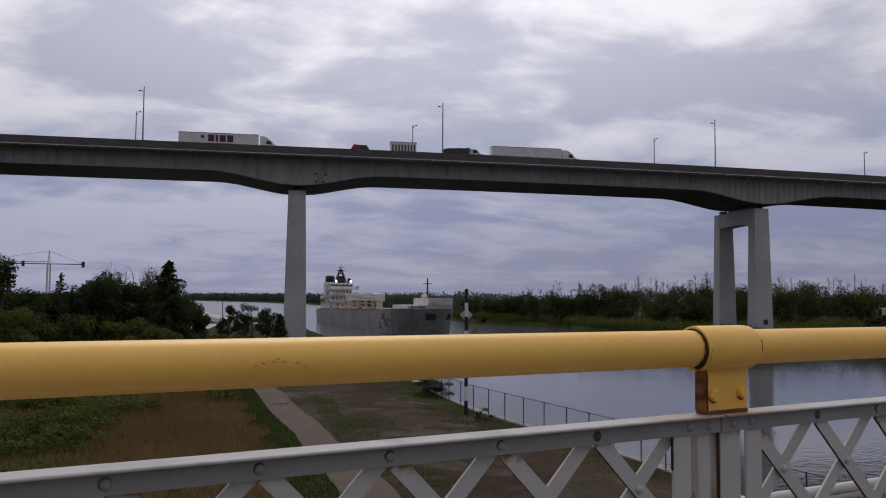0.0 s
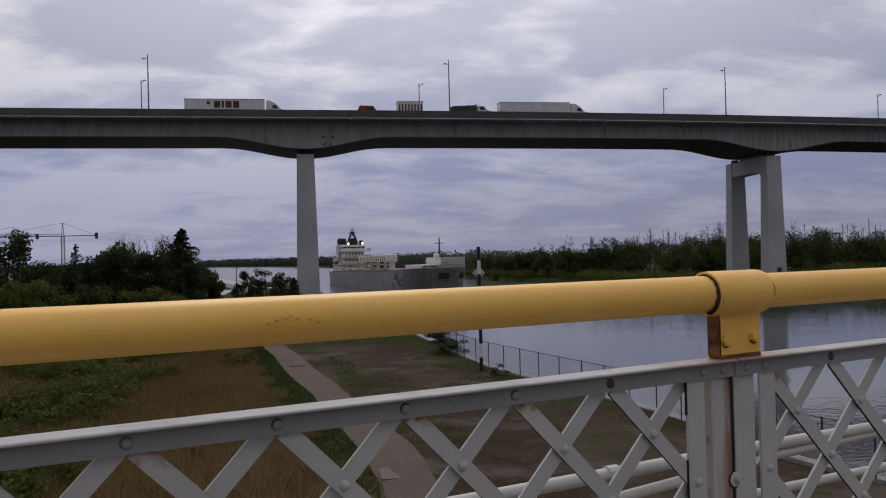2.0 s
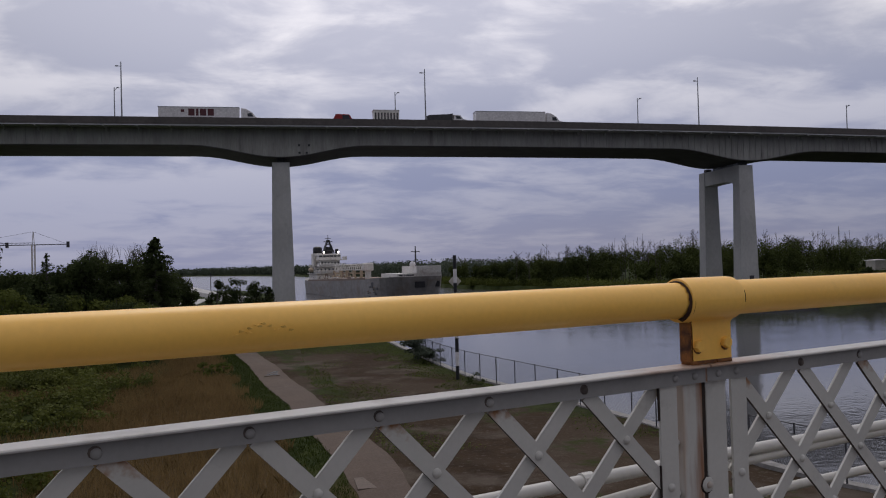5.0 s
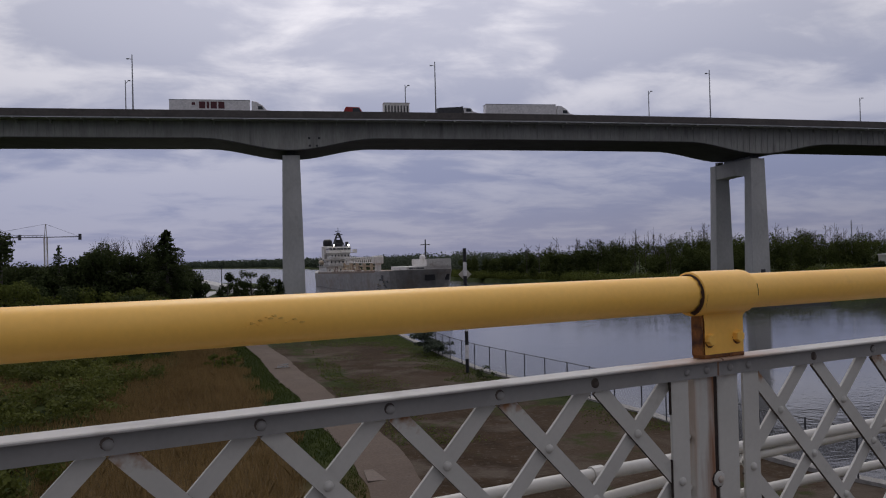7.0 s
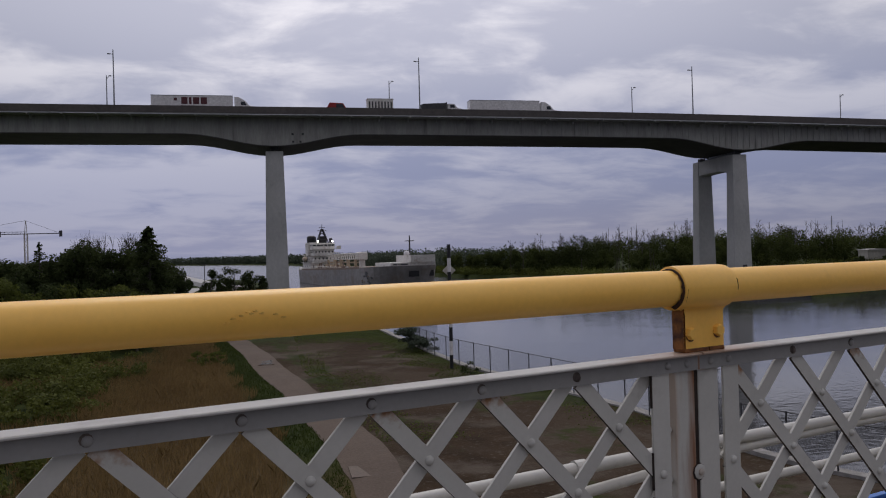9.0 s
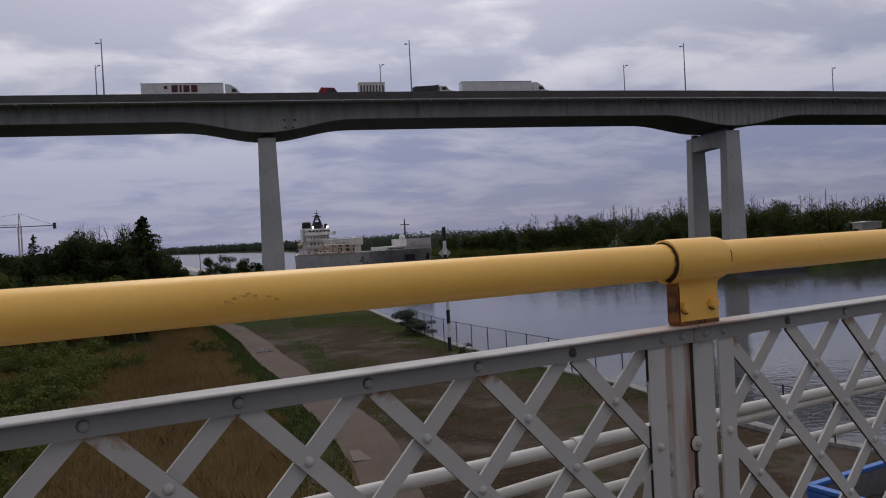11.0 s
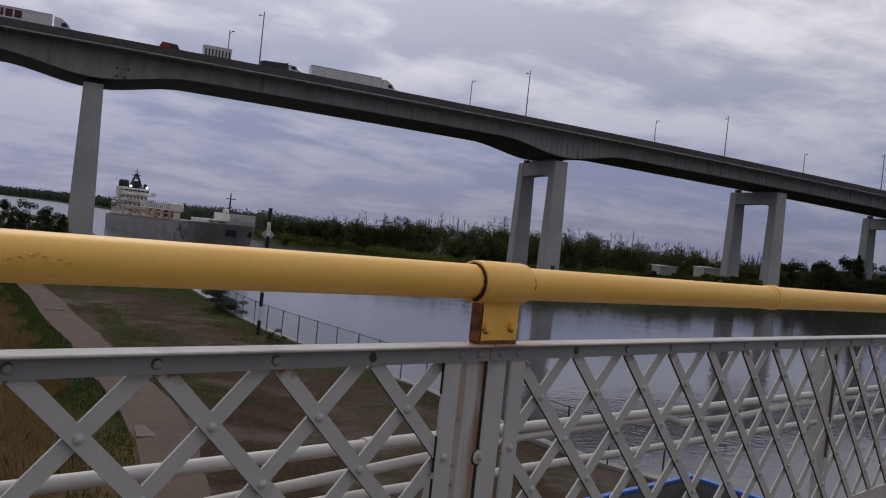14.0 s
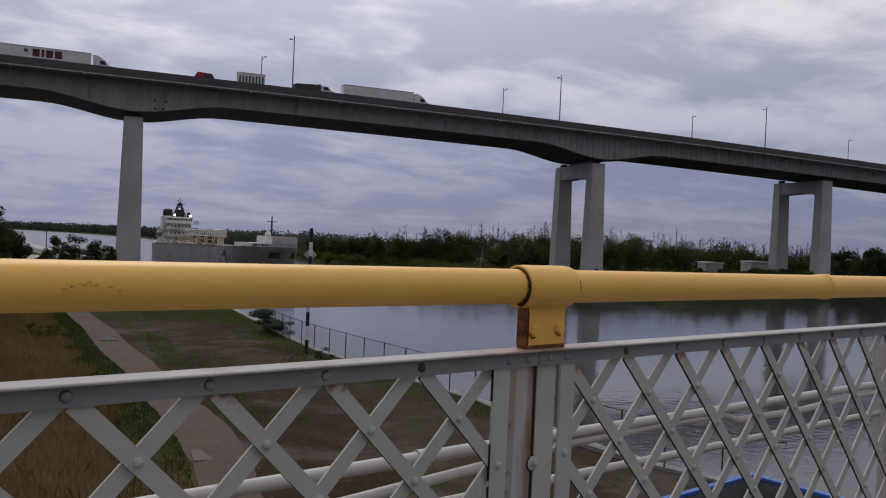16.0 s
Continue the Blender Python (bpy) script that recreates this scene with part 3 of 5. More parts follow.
def bolt(x, y, z, rad, mat, parent, deep=0.012, name="bolt"):
    bm = rb()
    rows = []
    for dy, rr in ((0.0, 1.0), (-0.35, 0.96), (-0.75, 0.7), (-1.0, 0.25)):
        rows.append([(x + rad * rr * math.cos(2 * math.pi * k / 10), y + dy * deep, z + rad * rr * math.sin(2 * math.pi * k / 10)) for k in range(10)])
    loft(bm, rows)
    return part(name, bm, mat, parent, smooth=True)


def hex_bolt(x, y, z, rad, mat, parent, deep, turn):
    bm = rb()
    rows = []
    for dy, rr in ((0.0, 1.0), (-0.8, 1.0), (-1.0, 0.86)):
        rows.append([(x + rad * rr * math.cos(turn + math.pi * k / 3), y + dy * deep, z + rad * rr * math.sin(turn + math.pi * k / 3)) for k in range(6)])
    loft(bm, rows)
    return part("bolt", bm, mat, parent)


def seam_stained(s):
    """White paint with orange rust run down beside the seam at s."""
    m = white.copy()
    m.name = "white_paint_rusted_along_the_seam"
    n, l = m.node_tree.nodes, m.node_tree.links
    p = n["Principled BSDF"]
    before = p.inputs["Base Color"].links[0].from_socket
    co = n.new("ShaderNodeTexCoord")
    mp = n.new("ShaderNodeMapping")
    mp.inputs["Scale"].default_value = (30, 30, 3.5)
    l.new(co.outputs["Object"], mp.inputs[0])
    no = n.new("ShaderNodeTexNoise")
    no.inputs["Scale"].default_value, no.inputs["Detail"].default_value = 1.0, 5
    l.new(mp.outputs[0], no.inputs["Vector"])
    sep = n.new("ShaderNodeSeparateXYZ")
    l.new(co.outputs["Object"], sep.inputs[0])
    ma = n.new("ShaderNodeMath")
    ma.operation = "MULTIPLY_ADD"
    l.new(no.outputs[0], ma.inputs[0])
    ma.inputs[1].default_value = 0.12
    l.new(sep.outputs[0], ma.inputs[2])
    mr = n.new("ShaderNodeMapRange")
    mr.inputs[1].default_value, mr.inputs[2].default_value = s + 0.004, s + 0.052
    l.new(ma.outputs[0], mr.inputs[0])
    mx = n.new("ShaderNodeMix")
    mx.data_type = "RGBA"
    l.new(mr.outputs[0], mx.inputs[0])
    l.new(before, mx.inputs[6])
    mx.inputs[7].default_value = (0.21, 0.080, 0.024, 1)
    edge = n.new("ShaderNodeMapRange")
    edge.inputs[1].default_value, edge.inputs[2].default_value = s - 0.008, s - 0.040
    edge.inputs[4].default_value = 0.4
    l.new(ma.outputs[0], edge.inputs[0])
    my = n.new("ShaderNodeMix")
    my.data_type = "RGBA"
    l.new(edge.outputs[0], my.inputs[0])
    l.new(mx.outputs[2], my.inputs[6])
    my.inputs[7].default_value = (0.34, 0.16, 0.055, 1)
    l.new(my.outputs[2], p.inputs["Base Color"])
    return m


for s in POSTS:
    c = s + 0.045
    # saddle: sleeve round the pipe that narrows to a foot plate
    bm = rb()
    rows = []
    for ds, rr in ((-0.141, 0.056), (-0.138, 0.0655), (-0.12, 0.067), (0.070, 0.067), (0.082, 0.0655), (0.085, 0.056)):
        rows.append([(c + ds, rr * math.cos(2 * math.pi * k / 36), B - 0.125 + rr * math.sin(2 * math.pi * k / 36)) for k in range(36)])
    loft(bm, rows)
    collar = part("collar", bm, yellow, railing, "yellow pipe saddle with rusted edges", smooth=True)
    bm = rb()
    rows = []
    for k in range(25):
        d = 0.184 * k / 24
        h = -0.125 - d
        u = min(max((d - 0.030) / 0.055, 0.0), 1.0)
        u = u * u * (3 - 2 * u)
        w = min(max((d - 0.040) / 0.036, 0.0), 1.0)
        w = w * w * (3 - 2 * w)
        y = math.sqrt(0.067**2 - min(d, 0.05) ** 2) * (1 - w) + 0.013 * w
        back = (y - 0.001) * (1 - w) + 0.028 * w
        rows.append([(c - 0.137 + 0.039 * u, -y, B + h), (c + 0.083 - 0.004 * u, -y, B + h), (c + 0.083 - 0.004 * u, back, B + h), (c - 0.137 + 0.039 * u, back, B + h)])
    loft(bm, rows)
    bmesh.ops.bevel(bm, geom=[e for e in bm.edges if abs(e.verts[0].co.z - e.verts[1].co.z) > 0.005], offset=0.006, segments=2, affect="EDGES")
    bm.normal_update()
    for fc in bm.faces:
        fc.material_index = 1 if fc.normal.x < -0.45 else 0
    part("foot_plate", bm, yellow, collar, smooth=True).data.materials.append(yellow_rust)
    hex_bolt(c - 0.074, -0.013, B - 0.264, 0.019, yellow, collar, 0.017, 0.2)
    hex_bolt(c + 0.044, -0.013, B - 0.260, 0.019, yellow, collar, 0.017, 0.45)
    for dx, dz_ in ((-0.074, -0.264), (0.044, -0.260)):
        bolt(c + dx + 0.003, -0.0128, B + dz_ - 0.004, 0.0215, yellow_rust, collar, 0.002, "rust_ring")
    # short dark gap at the sleeve's other end
    bm = rb()
    rows = []
    for k in range(9):
        a = radians(158 + 32 * k / 8)
        w = 0.006 * math.sin(math.pi * (k + 0.4) / 9) + 0.001
        rows.append([(c + 0.0855 + w, 0.0555 * math.cos(a), B - 0.125 + 0.0555 * math.sin(a)), (c + 0.0845, 0.066 * math.cos(a), B - 0.125 + 0.066 * math.sin(a)), (c + 0.084, 0.052 * math.cos(a), B - 0.125 + 0.052 * math.sin(a))])
    loft(bm, rows)
    part("rusted_gap", bm, gap_rust, collar, "dark rust at the saddle's edge")
    # rust along the gap between pipe and saddle and down the plate's side
    bm = rb()
    rows = []
    for k in range(0, 25):
        a = radians(62 + 190 * k / 24)
        w = 0.004 + 0.007 * (k / 24) ** 2 + 0.003 * math.sin(k * 1.9)
        wide_ = 1.03 + 0.12 * (k / 24) ** 1.5
        yy, zz = 0.0575 * math.cos(a), 0.0575 * math.sin(a)
        rows.append([(c - 0.141 - w, yy, B - 0.125 + zz), (c - 0.1405, yy * wide_, B - 0.125 + zz * wide_), (c - 0.140, yy * 0.9, B - 0.125 + zz * 0.9)])
    loft(bm, rows)
    part("rusted_gap", bm, gap_rust, collar, "dark rust at the saddle's edge", smooth=True)
    bm = rb()
    box(bm, c - 0.105, c - 0.0965, -0.012, 0.028, B - 0.312, B - 0.19, 0.002)
    part("rusted_side", bm, yellow_rust, collar, "rust-brown side of the saddle")
    bm = rb()
    box(bm, c - 0.10, c + 0.005, -0.016, 0.03, B - 0.321, B - 0.3095, 0.003)
    box(bm, c + 0.009, c + 0.074, -0.016, 0.03, B - 0.321, B - 0.3095, 0.003)
    part("packing_plate", bm, yellow_rust, collar, "rusted packing plates")
    # post of two channels with a rusted seam
    post = new("post")
    post.parent = railing
    bm = rb()
    box(bm, s - 0.089, s - 0.008, -0.006, 0.075, 0.0, B - 0.375, 0.003)
    part("channel", bm, seam_stained(s), post, "white channel streaked with orange rust")
    bm = rb()
    box(bm, s + 0.008, s + 0.095, -0.006, 0.075, 0.0, B - 0.375, 0.003)
    part("channel", bm, white, post)
    bm = rb()
    box(bm, s - 0.0078, s + 0.0078, -0.003, 0.07, 0.0, B - 0.376)
    part("seam", bm, seam_black, post, "dark rusted seam")
    for h in (-0.685, -0.843, -1.0, -1.16):
        bolt(s + 0.001, -0.006, B + h - 0.001, 0.0275, seam_black, post, 0.002, "rust_ring")
        bolt(s + 0.004, -0.0065, B + h, 0.024, white, post, 0.006, "washer")
        bolt(s + 0.004, -0.012, B + h, 0.011, white_rust, post, 0.008)
    for h in (-0.55, -0.70, -0.76, -0.92, -1.04, -1.17):
        for dx, dy in ((0.104, 0.02), (-0.097, 0.02)):
            bolt(s + dx, dy, B + h, 0.011, white, post, 0.012, "rivet")
    bm = rb()
    a = [bm.verts.new((s - 0.008, y, z)) for y, z in ((0.076, B - 0.36), (0.11, B - 0.36), (0.34, 0.02), (0.076, 0.02))]
    b = [bm.verts.new((s + 0.008, v.co.y, v.co.z)) for v in a]
    bm.faces.new(a)
    bm.faces.new(list(reversed(b)))
    for i in range(4):
        bm.faces.new((a[(i + 1) % 4], a[i], b[i], b[(i + 1) % 4]))
    bmesh.ops.recalc_face_normals(bm, faces=bm.faces)
    part("knee_plate", bm, white, post, "grey knee plate behind the post")

def blushed(ends):
    """White paint washed with rust on the bar's last hand's width before each post."""
    m = white_clean.copy()
    m.name = "white_paint_rusted_by_the_posts"
    n, l = m.node_tree.nodes, m.node_tree.links
    p = n["Principled BSDF"]
    before = p.inputs["Base Color"].links[0].from_socket
    co = n.new("ShaderNodeTexCoord")
    sep_ = n.new("ShaderNodeSeparateXYZ")
    l.new(co.outputs["Object"], sep_.inputs[0])
    mp = n.new("ShaderNodeMapping")
    mp.inputs["Scale"].default_value = (7, 28, 28)
    l.new(co.outputs["Object"], mp.inputs[0])
    no = n.new("ShaderNodeTexNoise")
    no.inputs["Scale"].default_value, no.inputs["Detail"].default_value = 1.0, 6
    l.new(mp.outputs[0], no.inputs["Vector"])
    for e in ends:
        d = n.new("ShaderNodeMath")
        d.operation = "SUBTRACT"
        l.new(sep_.outputs[0], d.inputs[0])
        d.inputs[1].default_value = e
        ab = n.new("ShaderNodeMath")
        ab.operation = "ABSOLUTE"
        l.new(d.outputs[0], ab.inputs[0])
        ma = n.new("ShaderNodeMath")
        ma.operation = "MULTIPLY_ADD"
        l.new(no.outputs[0], ma.inputs[0])
        ma.inputs[1].default_value = 0.45
        l.new(ab.outputs[0], ma.inputs[2])
        mr = n.new("ShaderNodeMapRange")
        mr.inputs[1].default_value, mr.inputs[2].default_value = 0.62, 0.22
        mr.inputs[4].default_value = 0.8
        l.new(ma.outputs[0], mr.inputs[0])
        mx = n.new("ShaderNodeMix")
        mx.data_type = "RGBA"
        l.new(mr.outputs[0], mx.inputs[0])
        l.new(before, mx.inputs[6])
        mx.inputs[7].default_value = (0.34, 0.19, 0.11, 1)
        before = mx.outputs[2]
    l.new(before, p.inputs["Base Color"])
    return m


# top bar in lengths that butt at the posts, bottom bar the same
for a, b in zip(POSTS, POSTS[1:]):
    bm = rb()
    prof = [(-0.018, -0.374), (-0.018, -0.3295), (-0.034, -0.3290), (-0.0375, -0.3270), (-0.038, -0.3240), (-0.035, -0.3215), (-0.030, -0.3205), (0.035, -0.3205), (0.038, -0.325), (0.035, -0.329), (-0.010, -0.330), (-0.010, -0.374)]
    rows = [[(x, y, B + z) for y, z in prof] for x in (a + 0.004, b - 0.004)]
    loft(bm, rows)
    # front leg: shade below the overhanging lip is painted by the darker slot
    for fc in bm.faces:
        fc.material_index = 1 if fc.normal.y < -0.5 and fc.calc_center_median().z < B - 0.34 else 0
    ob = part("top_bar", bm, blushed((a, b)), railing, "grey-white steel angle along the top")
    ob.data.materials.append(white_shade)
    bm = rb()
    prof = [(-0.012, -1.385), (-0.012, -1.275), (-0.002, -1.275), (-0.002, -1.37), (-0.10, -1.377), (-0.10, -1.385)]
    rows = [[(x, y, B + z) for y, z in prof] for x in (a + 0.1, b - 0.1)]
    loft(bm, rows)
    part("bottom_bar", bm, white, railing)

edge_dark = material("dark_bar_edge", (0.12, 0.095, 0.08), (0.05, 0.04, 0.036), 12, 0.8, bump=0.1, fine_scale=90)
WIDTH = 0.0435


def lattice_bar(s0, s1, slope, c, front):
    """A flat bar of the lattice through (c, -0.509), clipped to the panel and to the bars."""
    top, low = -0.367, -1.285
    k = 1.03
    pts = []
    for h in (top, low):
        s = c + slope * (-0.509 - h) / k
        pts.append([s, h])
    for i in (0, 1):
        o = pts[1 - i]
        for lim in (s0, s1):
            if (pts[i][0] - lim) * (o[0] - lim) < 0 and ((pts[i][0] < s0) or (pts[i][0] > s1)):
                t = (lim - o[0]) / (pts[i][0] - o[0])
                pts[i] = [lim, o[1] + t * (pts[i][1] - o[1])]
    (sa, ha), (sb, hb) = pts
    if abs(ha - hb) < 0.06 or max(sa, sb) > s1 + 0.02 or min(sa, sb) < s0 - 0.02:
        return
    d = Vector((sb - sa, 0, hb - ha)).normalized()
    n = Vector((-d.z, 0, d.x)) * WIDTH / 2
    y0, y1 = ((-0.0085, 0.0015) if front else (0.0035, 0.0115))
    bm = rb()
    ring = []
    for y in (y0, y1):
        ring.append([Vector((sa, y, B + ha)) + n, Vector((sa, y, B + ha)) - n, Vector((sb, y, B + hb)) - n, Vector((sb, y, B + hb)) + n])
    loft(bm, ring)
    # narrow side faces take the second slot, dark brown on front bars
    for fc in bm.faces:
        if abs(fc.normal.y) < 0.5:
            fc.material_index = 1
    worn = front and abs(ha - top) < 0.02 and int(c * 3.24 + 50) % 3 != 1
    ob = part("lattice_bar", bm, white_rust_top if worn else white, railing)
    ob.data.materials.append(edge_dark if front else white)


# bars whose heads are stained by rust for a hand's width
white_rust_top = white.copy()
white_rust_top.name = "white_paint_rusted_at_the_head"
tn, tl = white_rust_top.node_tree.nodes, white_rust_top.node_tree.links
tp = tn["Principled BSDF"]
prev = tp.inputs["Base Color"].links[0].from_socket
tco = tn.new("ShaderNodeTexCoord")
tsep = tn.new("ShaderNodeSeparateXYZ")
tl.new(tco.outputs["Object"], tsep.inputs[0])
tno = tn.new("ShaderNodeTexNoise")
tno.inputs["Scale"].default_value, tno.inputs["Detail"].default_value = 40, 6
tl.new(tco.outputs["Object"], tno.inputs["Vector"])
tma = tn.new("ShaderNodeMath")
tma.operation = "MULTIPLY_ADD"
tl.new(tno.outputs[0], tma.inputs[0])
tma.inputs[1].default_value = 0.11
tl.new(tsep.outputs[2], tma.inputs[2])
tmr = tn.new("ShaderNodeMapRange")
tmr.inputs[1].default_value, tmr.inputs[2].default_value = B - 0.352, B - 0.312
tl.new(tma.outputs[0], tmr.inputs[0])
tmx = tn.new("ShaderNodeMix")
tmx.data_type = "RGBA"
tl.new(tmr.outputs[0], tmx.inputs[0])
tl.new(prev, tmx.inputs[6])
tmx.inputs[7].default_value = (0.27, 0.135, 0.06, 1)
tl.new(tmx.outputs[2], tp.inputs["Base Color"])

for a, b, s0, s1 in ((POSTS[0], POSTS[1], 1.733 - 17 * 0.3085, 1.733), (POSTS[1], POSTS[2], 2.022, 2.022 + 17 * 0.3135)):
    step = (s1 - s0) / 17
    for ss in (a + 0.147, b - 0.153):
        bm = rb()
        box(bm, ss - 0.034, ss + 0.034, -0.012, -0.003, B - 1.285, B - 0.373, 0.001)
        part("end_bar", bm, white, railing)
        if ss > a + 1:
            for h0, h1 in ((-0.375, -0.47), (-0.60, -0.71), (-0.73, -1.02)):
                bm = rb()
                box(bm, ss - 0.0400, ss - 0.0342, -0.0118, -0.006, B + h1, B + h0, 0.001)
                part("rust_edge", bm, seam_black, railing, "dark rusted edge")
        for h in (-0.668, -0.99):
            bolt(ss, -0.012, B + h, 0.013, white, railing, 0.01, "rivet")
    # stiffener half way along
    mid_s = (a + b) / 2
    bm = rb()
    box(bm, mid_s - 0.006, mid_s + 0.052, 0.0115, 0.019, B - 1.285, B - 0.373, 0.001)
    box(bm, mid_s - 0.006, mid_s + 0.002, 0.019, 0.07, B - 1.285, B - 0.373, 0.001)
    st = part("stiffener", bm, white, railing)
    bm = rb()
    box(bm, mid_s - 0.014, mid_s - 0.0062, -0.002, 0.012, B - 1.0, B - 0.42, 0.001)
    part("rust_edge", bm, edge_dark, st, "dark rusted edge")
    cs = [s0 + step * (k + 0.5) for k in range(-4, 21)]
    for c in cs:
        lattice_bar(s0, s1, 1, c, True)
        lattice_bar(s0, s1, -1, c, False)
    for row in range(5):
        h = -0.509 - row * 0.159
        for k in range(18):
            c = s0 + step * (k + (0.5 if row % 2 == 0 else 0.0))
            if s0 + 0.05 < c < s1 - 0.05:
                bolt(c, -0.0085, B + h, 0.0125, white, railing, 0.010, "rivet")
    for k in range(1, 17):
        # dark ring set slightly up and left, showing as a crescent round each rivet
        bolt(s0 + step * k - 0.002, -0.018, B - 0.3495, 0.0138, edge_dark, railing, 0.0025, "rust_ring")
        bolt(s0 + step * k, -0.018, B - 0.352, 0.0118, edge_dark if k % 5 == 1 else white_shade, railing, 0.007, "rivet")
    for ds in (0.05, 0.13):
        bolt(a + ds, -0.018, B - 0.352, 0.0115, white_shade, railing, 0.008, "rivet")
        bolt(b - ds, -0.018, B - 0.352, 0.0115, white_shade, railing, 0.008, "rivet")

# sidewalk, kerb timber and road deck of the near bridge
def railed(name, x0, x1, y0, y1, z0, z1, mat, label, category, bevel=0.0):
    bm = rb()
    box(bm, x0, x1, y0, y1, 0, z1 - z0, bevel)
    ob = part(name, bm, mat)
    ob.matrix_world = RAIL @ Matrix.Translation((0, 0, z0))
    return tagged(ob, label, category, kind="structure")


railed("sidewalk", -24, 34, -3.4, 0.075, -1.62, -1.452, slab_mat, "grey concrete sidewalk of the near bridge", "sidewalk", 0.01)
railed("edge_timber", -24, 34, -0.30, -0.13, -1.448, -1.33, timber, "brown timber kerb beside the railing", "kerb", 0.01)
railed("bridge_girder", -24, 34, -0.2, 0.07, -2.5, -1.625, white, "grey-white steel edge girder under the sidewalk", "girder")
railed("bridge_road", -24, 34, -16, -3.41, -1.9, -1.6, asphalt, "dark asphalt road deck of the near bridge", "road")

# service handrail outside the girder
service = empty("service_railing", RAIL @ Matrix.Translation((0, 1.65, -2.5)), "grey-white three-pipe service handrail on brackets below the deck edge", "railing")
S = 2.5
for name, pts, rad in (("upper_pipe", [(-9, -1.155), (1, -1.17), (3.6, -1.175), (5.5, -1.20), (8.2, -1.22), (12, -1.27)], 0.036),
                       ("middle_rail", [(-9, -1.55), (1.0, -1.40), (2.5, -1.325), (3.2, -1.29), (4.0, -1.245), (5.0, -1.236), (5.8, -1.245), (6.0, -1.31), (7.0, -1.335), (8.2, -1.30), (12, -1.36)], 0.030),
                       ("lower_pipe", [(-9, -1.42), (2.6, -1.445), (4.0, -1.457), (5.4, -1.477), (8.2, -1.51), (12, -1.55)], 0.030)):
    bm = rb()
    loft(bm, [[(s, rad * math.cos(2 * math.pi * k / 12), S + h + rad * math.sin(2 * math.pi * k / 12)) for k in range(12)] for s, h in pts])
    part(name, bm, white, service, smooth=True)
bm = rb()
box(bm, 8.53, 9.05, -0.008, 0.008, S - 1.85, S - 0.82)
part("end_plate", bm, white, service, "grey upright steel plate")
bm = rb()
tube(bm, (2.75, 0, S - 1.17), (2.82, 0, S - 1.17), 0.043, 12)
part("pipe_sleeve", bm, white, service)
for s in (-6.2, -3.2, -0.2, 8.8):
    bm = rb()
    tube(bm, (s, 0, 0), (s, 0, S - 1.14), 0.03, 10)
    part("upright", bm, white, service)
    bm = rb()
    box(bm, s - 0.04, s + 0.04, -1.58, 0.04, -0.08, 0.0)
    part("bracket_arm", bm, white, service)


# ---- ship ----
ship_dir = Vector((17.0, -124.0, 0)).normalized()
ship = empty("cargo_ship", Matrix.Translation((26.6, 219.0, 0)) @ Matrix.Rotation(math.atan2(ship_dir.y, ship_dir.x), 4, "Z"), "grey lake freighter with rust-stained sides and white deckhouses", "ship")
# local x forward from the blunt bow's shoulder, y to port (the far side of the bow), z from the water
BM, SL = 19.0, 126.0
bm = bmesh.new()
rows = []


def hull_ring(x, inset, deck, low=-1.0):
    y0, y1 = 0.0 + inset, BM - inset
    return [(x, y0 + 0.15, low), (x, y1 - 0.15, low), (x, y1, deck * 0.6), (x, y1, deck), (x, y0, deck), (x, y0, deck * 0.6)]


for x, i, d in ((-SL, 2.8, 6.1), (-SL + 1.5, 1.2, 5.8), (-SL + 5, 0.3, 5.3), (-SL + 16, 0, 5.0), (-60, 0, 5.6), (-16, 0, 6.3), (-15.9, 0, 6.6), (-6, 0, 6.75), (-1, 0.4, 6.9), (1.2, 1.4, 6.95), (2.6, 3.2, 7.0), (3.3, 5.5, 7.0)):
    ring = hull_ring(x, i, d)
    if x > -8:
        k = (x + 8) / 11 * 1.3
        ring = [(px - k * (1 - min(1, max(0, pz / d))) * 1.2, py + (k if py < BM / 2 else -k) * (1 - min(1, max(0, pz / d))), pz) for px, py, pz in ring]
    if x < -SL + 8:
        k = (-SL + 8 - x) * 0.55
        ring = [(px + k * (1 - min(1, max(0, pz / d))), py, pz) for px, py, pz in ring]
    rows.append(ring)
loft(bm, rows)
part("hull", bm, hull_mat, ship, "grey hull with rust stains")
bm = bmesh.new()
loft(bm, [[(x, -0.05, z), (x, 0.35, z), (x, 0.35, z + 0.6), (x, -0.05, z + 0.6)] for x, z in ((-SL + 14, 4.9), (-60, 5.5), (-16.5, 6.2))])
part("bulwark", bm, ship_rust, ship, "rusty brown bulwark")
bm = bmesh.new()
for x0, x1, w0, w1, z0, z1 in ((-14.5, 1.0, 4.6, BM - 0.9, 6.8, 7.9), (-12.0, 1.4, 10.2, BM - 1.1, 7.9, 9.9)):
    loft(bm, [[(x0, w0, z), (x1, w0 + 0.3, z), (x1, w1 - 0.3, z), (x0, w1, z)] for z in (z0, z1)])
part("forecastle", bm, ship_white, ship, "white forecastle deckhouse")
for y0, y1, x0, x1 in ((9.4, 12.2, 2.2, 3.25), (15.6, 16.9, 1.0, 1.9)):
    bm = bmesh.new()
    box(bm, x0, x1, y0, y1, 4.0, 5.6)
    part("anchor_pocket", bm, black, ship, "dark anchor opening in the bow")
bm = bmesh.new()
box(bm, -8.2, -6.2, -0.1, 0.1, 4.0, 5.6, 0.05)
part("side_port", bm, dark_steel, ship, "dark opening in the side")
